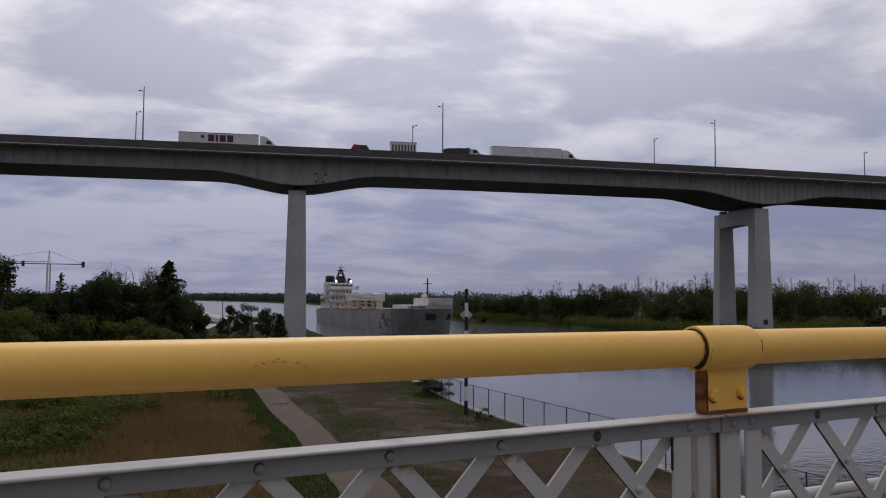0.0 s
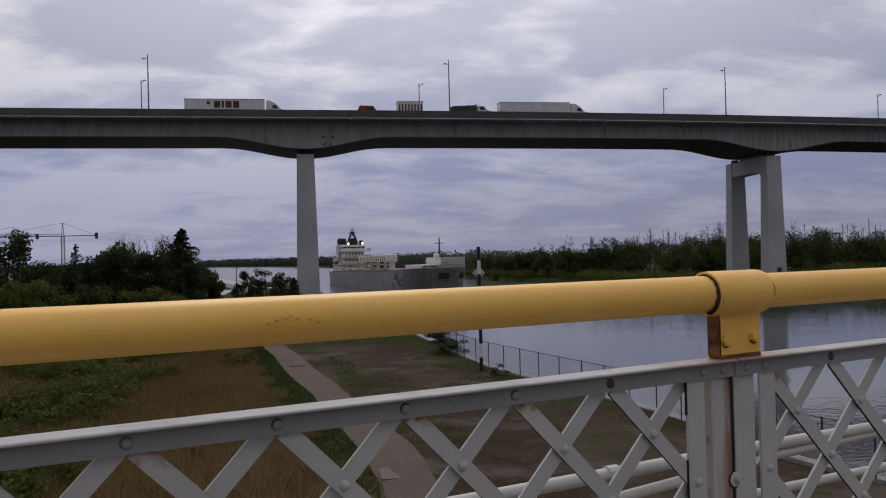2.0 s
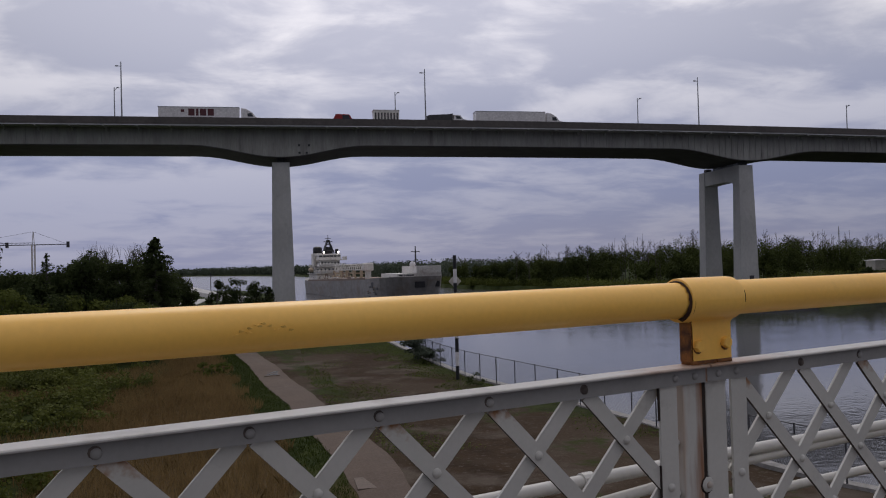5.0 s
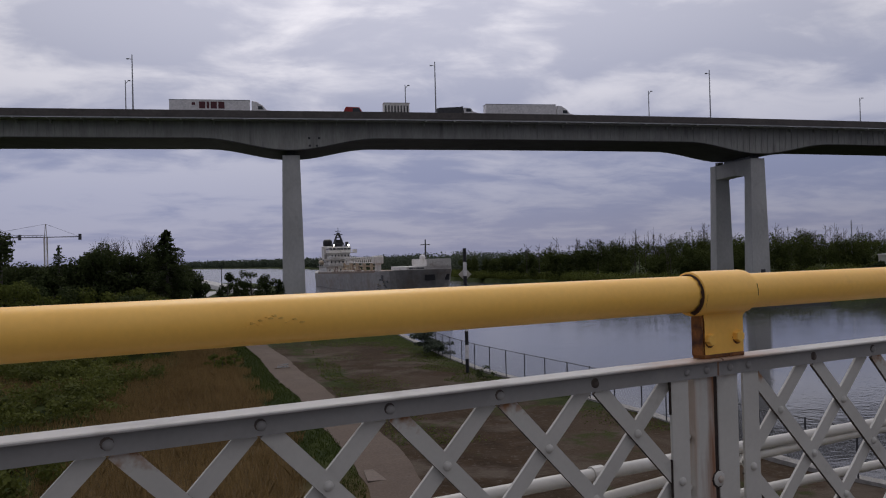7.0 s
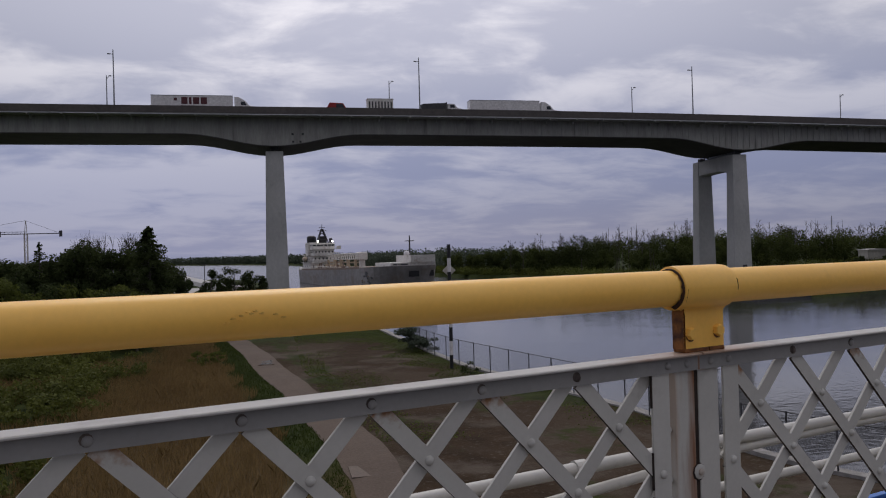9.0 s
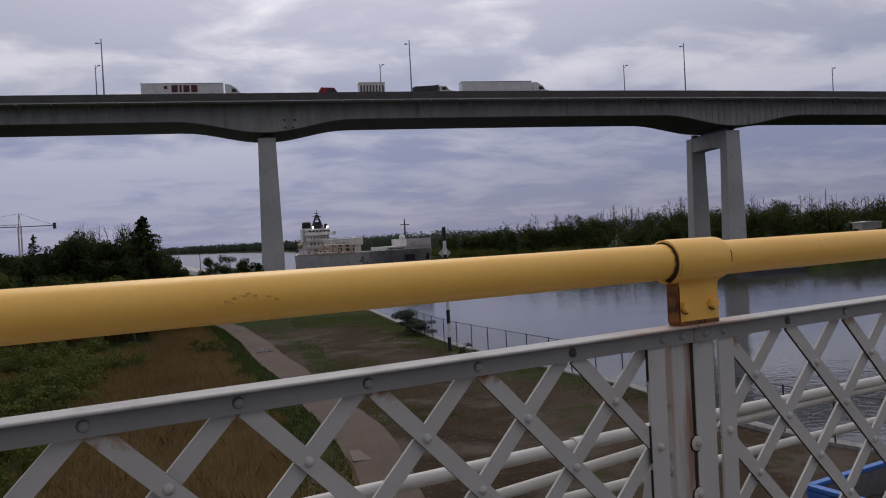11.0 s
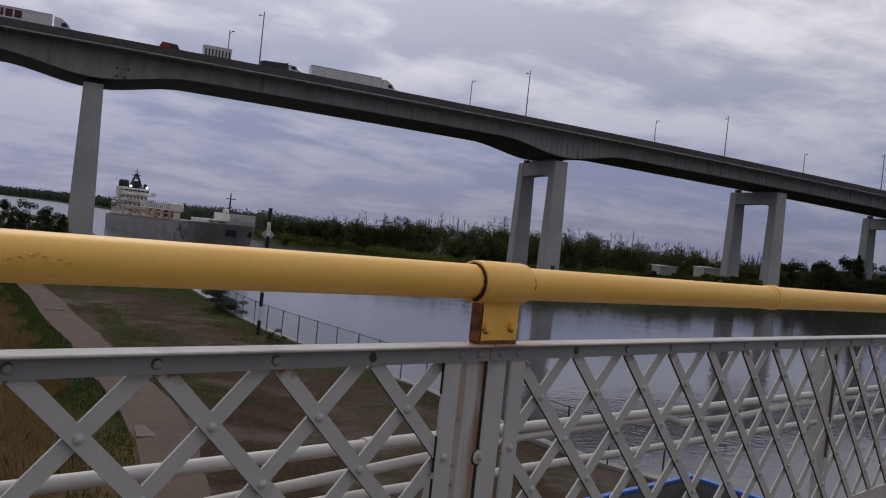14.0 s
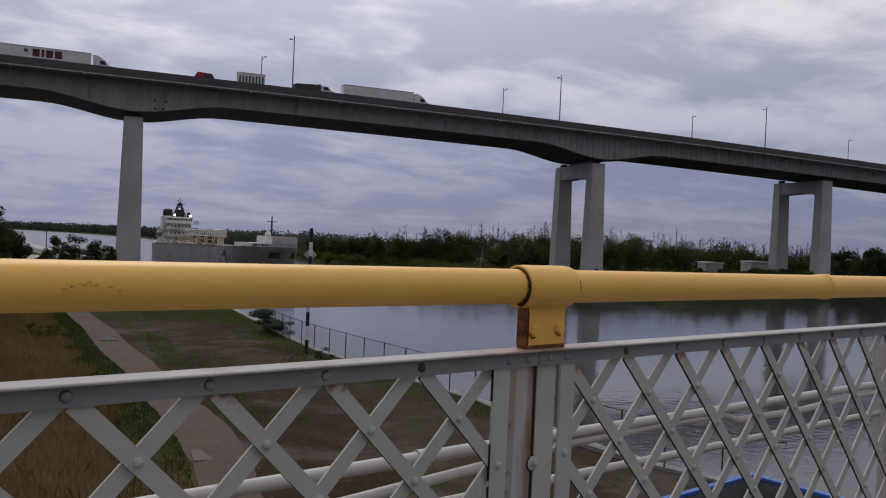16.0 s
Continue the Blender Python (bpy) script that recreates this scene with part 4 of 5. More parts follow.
# scraped and rusted plating round the anchor
for k in range(16):
    x0, z0 = -13.5 + rng.uniform(0, 11), rng.uniform(0.9, 4.6)
    w, t_ = rng.uniform(0.8, 2.6), rng.uniform(0.12, 0.4)
    bm = bmesh.new()
    prism(bm, [(x0, z0), (x0 + w * 0.5, z0 - t_ * 0.7), (x0 + w, z0 - t_ * 0.2), (x0 + w * 0.8, z0 + t_), (x0 + w * 0.2, z0 + t_ * 0.8)], -0.04 - 0.003 * k, 0.06)
    part("scrape", bm, dark_steel if k % 3 else ship_rust, ship, "dark scrape on the hull")
bm = bmesh.new()
tube(bm, (-10, 13.8, 9.9), (-10, 13.8, 15.6), 0.32, 8, 0.16)
tube(bm, (-10, 12.4, 14.0), (-10, 15.2, 14.0), 0.12, 6)
part("foremast", bm, dark_steel, ship)
bm = bmesh.new()
bmesh.ops.create_uvsphere(bm, u_segments=12, v_segments=8, radius=0.9, matrix=Matrix.Translation((-8, 12.2, 10.3)))
part("radar_dome", bm, trailer_white, ship, smooth=True)
for y0, y1 in ((5.4, 6.5), (6.8, 7.2), (7.5, 9.7)):
    bm = bmesh.new()
    box(bm, 1.30, 1.36, y0, y1, 7.2, 7.55)
    part("name_bar", bm, dark_steel, ship, "dark illegible lettering as a plain bar")
# aft house in tiers
A = -SL + 10
for name, x0, x1, y0, y1, z0, z1 in (("accommodation", A, A + 18, 1.2, 14.0, 5.0, 8.0), ("accommodation", A + 1, A + 14, 3.0, 12.2, 8.0, 10.6), ("accommodation", A + 2.5, A + 12, 3.8, 11.6, 10.6, 13.2), ("bridge_house", A + 4, A + 11, 3.4, 12.2, 13.2, 15.6)):
    bm = bmesh.new()
    box(bm, x0, x1, y0, y1, z0, z1, 0.12)
    t = part(name, bm, ship_white, ship)
    n = 6
    for k in range(n):
        yy = y0 + (y1 - y0) * (k + 0.5) / n
        w = 0.62 if name == "bridge_house" else 0.28
        bm = bmesh.new()
        box(bm, x1 - 0.02, x1 + 0.06, yy - w, yy + w, z0 + 1.0, z0 + 1.8)
        part("window", bm, glass_dark, t)
    for k in range(4):
        xx = x0 + (x1 - x0) * (k + 0.5) / 4
        bm = bmesh.new()
        box(bm, xx - 0.35, xx + 0.35, y0 - 0.06, y0 + 0.02, z0 + 1.1, z0 + 1.8)
        part("window", bm, glass_dark, t)
    if name == "accommodation":
        bm = bmesh.new()
        for k in range(12):
            yy = y0 - 0.6 + (y1 - y0 + 1.2) * k / 11
            tube(bm, (x1 + 0.9, yy, z1), (x1 + 0.9, yy, z1 + 1.1), 0.05, 4)
        tube(bm, (x1 + 0.9, y0 - 0.6, z1 + 1.1), (x1 + 0.9, y1 + 0.6, z1 + 1.1), 0.06, 4)
        box(bm, x0, x1 + 1.0, y0 - 0.7, y1 + 0.7, z1 - 0.12, z1)
        part("gallery", bm, ship_white, t)
bm = bmesh.new()
box(bm, A + 9.6, A + 11.4, 2.0, 14.6, 13.0, 13.3)
box(bm, A + 9.6, A + 11.4, 13.2, 14.6, 13.3, 14.4)
part("bridge_wing", bm, ship_white, ship)
bm = bmesh.new()
box(bm, A - 1.5, A + 3.5, 2.6, 7.0, 10.6, 16.0, 0.3)
casing = part("funnel_casing", bm, ship_white, ship, "white funnel casing")
bm = bmesh.new()
loft(bm, [[(A + 1 + 2.1 * q * math.cos(k * math.pi / 8), 4.8 + 1.9 * q * math.sin(k * math.pi / 8), z) for k in range(16)] for z, q in ((16.0, 0.95), (16.3, 1.0), (17.9, 1.0), (18.5, 0.86), (18.8, 0.5))])
part("funnel", bm, black, casing, "rounded black funnel top", smooth=True)
bm = bmesh.new()
for sx, sy in ((-1, -1), (-1, 1), (1, -1), (1, 1)):
    tube(bm, (A + 7 + sx * 1.9, 8.0 + sy * 2.1, 15.6), (A + 7 + sx * 0.3, 8.0 + sy * 0.3, 21.2), 0.26, 6)
for z, q in ((16.8, 1.55), (18.0, 1.15), (19.2, 0.85)):
    box(bm, A + 7 - q, A + 7 + q, 8.0 - q * 1.25, 8.0 + q * 1.25, z, z + 0.3)
tube(bm, (A + 7, 8.0, 19.5), (A + 7, 8.0, 23.2), 0.2, 6, 0.1)
tube(bm, (A + 7, 6.2, 20.6), (A + 7, 9.8, 20.6), 0.13, 6)
tube(bm, (A + 7, 6.8, 21.9), (A + 7, 9.2, 21.9), 0.10, 6)
part("mast", bm, dark_steel, ship, "dark lattice signal mast")
bm = bmesh.new()
box(bm, A + 5.6, A + 8.4, 6.4, 9.6, 15.6, 18.4, 0.25)
part("mast_house", bm, black, ship)
bm = bmesh.new()
box(bm, A + 6.4, A + 8.2, 10.8, 12.0, 15.6, 17.6, 0.3)
part("exhaust_stack", bm, black, ship, "short black exhaust stack")
# low poop house, davits and rails at the stern
bm = bmesh.new()
box(bm, -SL + 2, A + 1, 2.6, BM - 2.6, 5.2, 7.7, 0.12)
part("poop_house", bm, ship_white, ship)
bm = bmesh.new()
tube(bm, (-SL + 3, 2.6, 7.7), (-SL + 3, 2.6, 12.4), 0.12, 6, 0.07)
tube(bm, (-SL + 3, 2.1, 11.2), (-SL + 3, 3.1, 11.2), 0.06, 5)
part("stern_mast", bm, steel, ship)
bm = bmesh.new()
loft(bm, [[(A + 3.2 + u * 6.0, 1.0 + 0.95 * q * math.cos(k * math.pi / 6), 9.4 + 0.95 * q * math.sin(k * math.pi / 6)) for k in range(12)] for u, q in ((0, 0.15), (0.12, 0.75), (0.4, 1.0), (0.7, 1.0), (0.92, 0.7), (1.0, 0.15))])
part("lifeboat", bm, ship_tan, ship, "tan covered lifeboat", smooth=True)
for x in (A + 4.4, A + 8.0):
    bm = bmesh.new()
    tube(bm, (x, 1.6, 8.0), (x, 1.2, 10.8), 0.14, 6)
    tube(bm, (x, 1.2, 10.8), (x, 0.2, 10.9), 0.12, 6)
    part("davit", bm, ship_white, ship)
# winches, vents and lockers along the deck
for k in range(26):
    x, y = A + 19 + rng.uniform(0, 48), rng.uniform(1.2, 6.4)
    w, dp, h = rng.uniform(0.6, 2.4), rng.uniform(0.6, 1.6), rng.uniform(0.7, 2.2)
    bm = bmesh.new()
    box(bm, x, x + w, y, y + dp, 4.9, 5.1 + h, 0.12)
    if k % 2:
        tube(bm, (x + w * 0.5, y + dp * 0.5, 5.1 + h), (x + w * 0.5, y + dp * 0.5, 5.9 + h * 1.2), 0.22, 8, 0.3)
    part("deck_locker", bm, (ship_tan, ship_rust, ship_white, ship_tan)[k % 4], ship)
deck_light = bpy.data.materials.new("lit_deck_lamp")
deck_light.use_nodes = True
deck_light.node_tree.nodes["Principled BSDF"].inputs["Emission Color"].default_value = (1, 0.97, 0.9, 1)
deck_light.node_tree.nodes["Principled BSDF"].inputs["Emission Strength"].default_value = 3.0
for y in (5.4, 11.2):
    bm = bmesh.new()
    bmesh.ops.create_uvsphere(bm, u_segments=10, v_segments=6, radius=0.42, matrix=Matrix.Translation((A + 11.3, y, 16.2)))
    part("deck_lamp", bm, deck_light, ship, "lit white deck lamp")
# unloading boom and deck gear
bm = bmesh.new()
for k in range(16):
    x = A + 20 + k * 3.0
    tube(bm, (x, 7.6, 9.0), (x + 3.0, 7.6, 9.0), 0.16, 5)
    tube(bm, (x, 7.6, 10.9), (x + 3.0, 7.6, 10.9), 0.16, 5)
    tube(bm, (x, 7.6, 9.0), (x + 1.5, 7.6, 10.9), 0.12, 5)
    tube(bm, (x + 1.5, 7.6, 10.9), (x + 3.0, 7.6, 9.0), 0.12, 5)
    tube(bm, (x, 10.4, 9.0), (x + 3.0, 10.4, 9.0), 0.16, 5)
    tube(bm, (x, 10.4, 10.9), (x + 3.0, 10.4, 10.9), 0.16, 5)
    tube(bm, (x, 7.6, 10.9), (x, 10.4, 10.9), 0.12, 5)
    tube(bm, (x, 10.4, 9.0), (x, 10.4, 10.9), 0.12, 5)
part("unloading_boom", bm, ship_white, ship, "pale lattice unloading boom")
bm = bmesh.new()
box(bm, A + 19, A + 32, 6.5, 11.5, 5.0, 6.9, 0.2)
part("machinery_house", bm, ship_tan, ship, "tan machinery house")
for k in range(5):
    bm = bmesh.new()
    box(bm, A + 20 + k * 11, A + 20.8 + k * 11, 7.2, 7.9, 5.0, 9.0)
    box(bm, A + 20 + k * 11, A + 20.8 + k * 11, 10.1, 10.8, 5.0, 9.0)
    box(bm, A + 20 + k * 11, A + 20.8 + k * 11, 7.9, 10.1, 7.6, 8.1)
    part("boom_cradle", bm, ship_tan, ship, "tan boom cradle")
bm = bmesh.new()
box(bm, A + 66.5, A + 69, 7.3, 10.8, 8.6, 11.3, 0.4)
box(bm, A + 67, A + 68.4, 8.2, 10.0, 5.0, 8.7)
part("boom_head", bm, ship_white, ship)
bm = bmesh.new()
for k in range(11):
    box(bm, A + 42 + k * 5.4, A + 46 + k * 5.4, 2.5, BM - 2.5, 5.1, 6.3, 0.15)
part("hatch_cover", bm, ship_rust, ship)
bm = bmesh.new()
for k in range(18):
    x = A + 18 + k * 3
    tube(bm, (x, 0.8, 5), (x, 0.8, 6.6), 0.06, 4)
tube(bm, (A + 18, 0.8, 6.6), (A + 69, 0.8, 6.6), 0.06, 4)
part("deck_rail", bm, ship_white, ship)


# ---- vehicles on the viaduct: x is ahead, z from the road ----
def wheels(root, xs_, ys_=(-1.15, 1.15)):
    for x in xs_:
        for y in ys_:
            bm = bmesh.new()
            tube(bm, (x, y - 0.14, 0.5), (x, y + 0.14, 0.5), 0.5, 14)
            w = part("wheel", bm, black, root)
            bm = bmesh.new()
            tube(bm, (x, y - 0.16, 0.5), (x, y + 0.16, 0.5), 0.24, 10)
            part("rim", bm, steel, w)


def cab(root, x, mat):
    bm = bmesh.new()
    prism(bm, [(x, 0.7), (x + 4.3, 0.7), (x + 4.6, 1.2), (x + 4.4, 1.9), (x + 3.0, 2.2), (x + 2.3, 3.1), (x + 1.0, 3.9), (x, 4.0)], -1.2, 1.2)
    bmesh.ops.bevel(bm, geom=list(bm.edges), offset=0.1, segments=1, affect="EDGES")
    part("cab", bm, mat, root)
    bm = bmesh.new()
    prism(bm, [(x + 1.3, 2.2), (x + 2.5, 2.2), (x + 2.1, 2.95), (x + 1.3, 2.95)], -1.23, 1.23)
    part("cab_window", bm, glass_dark, root)
    bm = bmesh.new()
    box(bm, x - 0.5, x + 4.2, -0.9, 0.9, 0.55, 0.85)
    part("chassis", bm, dark_steel, root)


def semi(x, lettered):
    z = top_of(x + 10) - 1.1
    root = empty("semi_truck", Matrix.Translation((x, 176.0, z)), "white semi truck with a long box trailer" + (" with maroon lettering" if lettered else ""), "truck")
    bm = bmesh.new()
    box(bm, 0, 16.3, -1.28, 1.28, 1.15, 4.15, 0.05)
    tr = part("trailer", bm, trailer_white, root, "white box trailer")
    bm = bmesh.new()
    box(bm, 0.1, 16.2, -1.2, 1.2, 0.95, 1.14)
    part("trailer_sill", bm, dark_steel, tr)
    bm = bmesh.new()
    box(bm, -0.05, 16.35, -1.31, 1.31, 4.05, 4.18)
    part("roof_rail", bm, steel, tr)
    if lettered:
        bm = bmesh.new()
        for k, w in enumerate((1.25, 0.5, 1.25, 1.25)):
            x0 = 6.0 + (0, 1.55, 2.35, 3.9)[k]
            box(bm, x0, x0 + w, -1.30, -1.27, 2.3, 3.75)
        box(bm, 4.5, 5.2, -1.30, -1.27, 3.0, 3.6)
        box(bm, 5.9, 11.0, -1.30, -1.27, 1.75, 2.0)
        part("lettering_bar", bm, trailer_text, tr, "maroon lettering as plain bars")
    cab(root, 16.7, trailer_white)
    wheels(root, (1.4, 2.7, 17.3, 18.6, 20.6))


semi(-23.7, True)
semi(44.0, False)
z = top_of(24) - 1.1
root = empty("box_truck", Matrix.Translation((21.1, 176, z)), "short grey-white slatted trailer", "trailer")
bm = bmesh.new()
box(bm, 0, 5.6, -1.25, 1.25, 1.0, 3.95, 0.05)
b0 = part("cargo_box", bm, ship_white, root)
bm = bmesh.new()
for k in range(8):
    box(bm, 0.25 + k * 0.68, 0.55 + k * 0.68, -1.29, -1.24, 1.3, 3.4)
part("slat", bm, dark_steel, b0, "dark vertical slats")
bm = bmesh.new()
box(bm, -0.1, 5.7, -1.3, 1.3, 3.9, 4.05)
part("roof", bm, ship_white, b0)
wheels(root, (1.2, 4.4))
root = empty("dump_truck", Matrix.Translation((33.2, 176, top_of(37) - 1.1)), "dark dump truck with a covered bed", "truck")
bm = bmesh.new()
prism(bm, [(0, 1.2), (5.3, 1.2), (5.6, 3.5), (4.8, 3.3), (0.4, 3.1), (-0.3, 2.9)], -1.25, 1.25)
part("dump_bed", bm, dark_steel, root)
bm = bmesh.new()
prism(bm, [(5.7, 0.8), (9.0, 0.8), (9.1, 2.0), (7.9, 2.3), (7.3, 3.1), (5.8, 3.2)], -1.15, 1.15)
part("cab", bm, trailer_white, root)
bm = bmesh.new()
prism(bm, [(6.3, 2.3), (7.5, 2.3), (7.2, 2.95), (6.3, 2.95)], -1.18, 1.18)
part("cab_window", bm, glass_dark, root)
wheels(root, (1.4, 2.7, 7.6))
root = empty("pickup_truck", Matrix.Translation((12.3, 176, top_of(14) - 1.1)), "bright red pickup truck", "car")
bm = bmesh.new()
prism(bm, [(0, 0.5), (5.2, 0.5), (5.3, 1.5), (4.2, 1.9), (3.5, 3.0), (0.6, 3.1), (0.1, 2.2), (-0.05, 1.5)], -1.0, 1.0)
bmesh.ops.bevel(bm, geom=list(bm.edges), offset=0.08, segments=1, affect="EDGES")
part("body", bm, red, root)
bm = bmesh.new()
prism(bm, [(2.0, 2.0), (3.8, 2.0), (3.35, 2.8), (2.0, 2.8)], -1.02, 1.02)
part("side_window", bm, glass_dark, root)
wheels(root, (1.0, 4.2), (-0.9, 0.9))


# ---- canal marker, fence, container ----
marker = empty("canal_marker", Matrix.Translation((12.75, 58.3, 1.5)), "tall black and white banded pole with a diamond board", "sign post")
for k in range(9):
    bm = bmesh.new()
    tube(bm, (0, 0, k * 1.02), (0, 0, k * 1.02 + 1.02), 0.135, 12)
    part("pole_band", bm, black if k % 2 == 0 else trailer_white, marker, "black band" if k % 2 == 0 else "white band")
bm = bmesh.new()
c = [(0.02, 6.75), (0.50, 7.25), (0.02, 7.75), (-0.46, 7.25)]
prism(bm, c, 0.136, 0.18)
part("diamond_board", bm, tan_wall, marker, "weathered pale diamond board")


def fence_line(pts, tall=1.9):
    root = empty("chain_link_fence", Matrix(), "grey chain-link fence along the canal's edge", "fence")
    V, F = [], []
    for (xa, ya), (xb, yb) in zip(pts, pts[1:]):
        L = math.hypot(xb - xa, yb - ya)
        n = max(1, round(L / 2.6))
        for k in range(n):
            x, y = xa + (xb - xa) * k / n, ya + (yb - ya) * k / n
            bm = bmesh.new()
            tube(bm, (x, y, 1.45), (x, y, 1.55 + tall), 0.035, 8)
            part("fence_post", bm, dark_steel, root)
        bm = bmesh.new()
        tube(bm, (xa, ya, 1.5 + tall), (xb, yb, 1.5 + tall), 0.022, 6)
        part("top_rail", bm, dark_steel, root)
        m = int(L / 0.14)
        for k in range(m):
            for lean in (-1, 1):
                f0, f1 = k / m, min(1, max(0, (k + lean * tall / 0.14 * 0.45) / m))
                a, b = np.array((xa + (xb - xa) * f0, ya + (yb - ya) * f0, 1.55)), np.array((xa + (xb - xa) * f1, ya + (yb - ya) * f1, 1.5 + tall))
                i = len(V)
                o = np.array((0.0035, 0, 0))
                V += [a - o, a + o, b + o, b - o]
                F.append((i, i + 1, i + 2, i + 3))
    raw("wire_mesh", V, F, steel, root, "thin grey wire mesh", "stuff")


fence_line([(12.6, 74), (13.0, 66), (13.7, 60), (14.8, 55), (16.6, 47.3), (18.2, 40.2), (19.0, 30.5), (20.2, 26.2), (22.4, 22.2)])

# open container with ribbed sides
ax, ay = Vector((5.75, 1.83)).normalized()
cont = empty("open_container", Matrix.Translation((13.45, 18.62, 1.5)) @ Matrix.Rotation(math.atan2(ay, ax), 4, "Z"), "open blue steel container with ribbed sides holding dark soil", "container")
CL, CW, CH = 6.05, 3.4, 1.4
for nm, x0, x1, y0, y1 in (("long_wall", 0, CL, -0.1, 0), ("long_wall", 0, CL, -CW, -CW + 0.1), ("end_wall", 0, 0.1, -CW + 0.1, -0.1), ("end_wall", CL - 0.1, CL, -CW + 0.1, -0.1)):
    bm = bmesh.new()
    box(bm, x0, x1, y0, y1, 0.0, CH)
    w = part(nm, bm, blue, cont)
for k in range(7):
    z = 0.12 + k * 0.19
    bm = bmesh.new()
    box(bm, -0.05, 0.001, -CW, 0, z, z + 0.10, 0.015)
    part("rib", bm, blue, cont)
    bm = bmesh.new()
    box(bm, 0, CL, -CW - 0.05, -CW, z, z + 0.10, 0.015)
    part("rib", bm, blue, cont)
for nm, x0, x1, y0, y1 in (("rim", -0.08, CL + 0.08, -0.14, 0.06), ("rim", -0.08, CL + 0.08, -CW - 0.06, -CW + 0.14), ("rim", -0.08, 0.16, -CW + 0.14, -0.14), ("rim", CL - 0.16, CL + 0.08, -CW + 0.14, -0.14)):
    bm = bmesh.new()
    box(bm, x0, x1, y0, y1, CH, CH + 0.12, 0.02)
    part(nm, bm, blue, cont)
bm = bmesh.new()
box(bm, 0.11, CL - 0.11, -0.13, -0.101, 0.6, CH - 0.01)
box(bm, CL - 0.13, CL - 0.101, -CW + 0.12, -0.14, 0.6, CH - 0.01)
part("liner", bm, slab_mat, cont, "grey inner lining")
bm = bmesh.new()
n = 14
g = [[bm.verts.new((0.1 + (CL - 0.2) * i / n, -CW + 0.1 + (CW - 0.2) * j / n, 0.75 + 0.3 * noise.noise((i * 0.5, j * 0.5, 0)))) for j in range(n + 1)] for i in range(n + 1)]
for i in range(n):
    for j in range(n):
        bm.faces.new((g[i][j], g[i + 1][j], g[i + 1][j + 1], g[i][j + 1]))
part("soil_fill", bm, soil, cont, "dark heaped soil")

# pale patch and drain on the path
bm = bmesh.new()
gz = float(ground_height(np.array(3.35), np.array(31.75)))
box(bm, 2.75, 3.95, 30.9, 32.6, gz - 0.1, gz + 0.07, 0.01)
tagged(part("concrete_patch", bm, patch_mat), "pale concrete patch set in the gravel path", "paving", kind="structure")
gz = float(ground_height(np.array(-0.7), np.array(67.4)))
drain = empty("drain_grate", Matrix.Translation((-0.7, 67.4, gz)), "two dark grates set in a worn concrete frame in the path", "drain")
bm = bmesh.new()
box(bm, -0.62, 0.62, -1.5, 1.5, -0.05, 0.070, 0.01)
part("frame", bm, path_mat, drain)
for y0 in (-1.2, 0.25):
    for k in range(6):
        bm = bmesh.new()
        box(bm, -0.42, 0.46, y0 + k * 0.17, y0 + k * 0.17 + 0.11, 0.06, 0.078)
        part("bar", bm, dark_steel, drain)


# ---- plants ----
class Wood:
    """Tapered five-sided stalks gathered into one mesh."""

    def __init__(self):
        self.v, self.f = [], []


RING = np.array([(math.cos(2 * math.pi * k / 5), math.sin(2 * math.pi * k / 5)) for k in range(5)])


def stalk(wood, p, q, r, r2):
    p, q = np.asarray(p, float), np.asarray(q, float)
    d = q - p
    d = d / (np.linalg.norm(d) + 1e-9)
    a = np.cross(d, (0, 0, 1.0) if abs(d[2]) < 0.9 else (1.0, 0, 0))
    a /= np.linalg.norm(a)
    b = np.cross(d, a)
    i = 10 * len(wood.v)
    ring = RING[:, :1] * a + RING[:, 1:] * b
    wood.v.append(np.concatenate([p + ring * r, q + ring * r2]))
    wood.f += [(i + k, i + (k + 1) % 5, i + 5 + (k + 1) % 5, i + 5 + k) for k in range(5)]


def grown(name, wood, parent=None):
    return raw(name, np.concatenate(wood.v), wood.f, bark, parent)


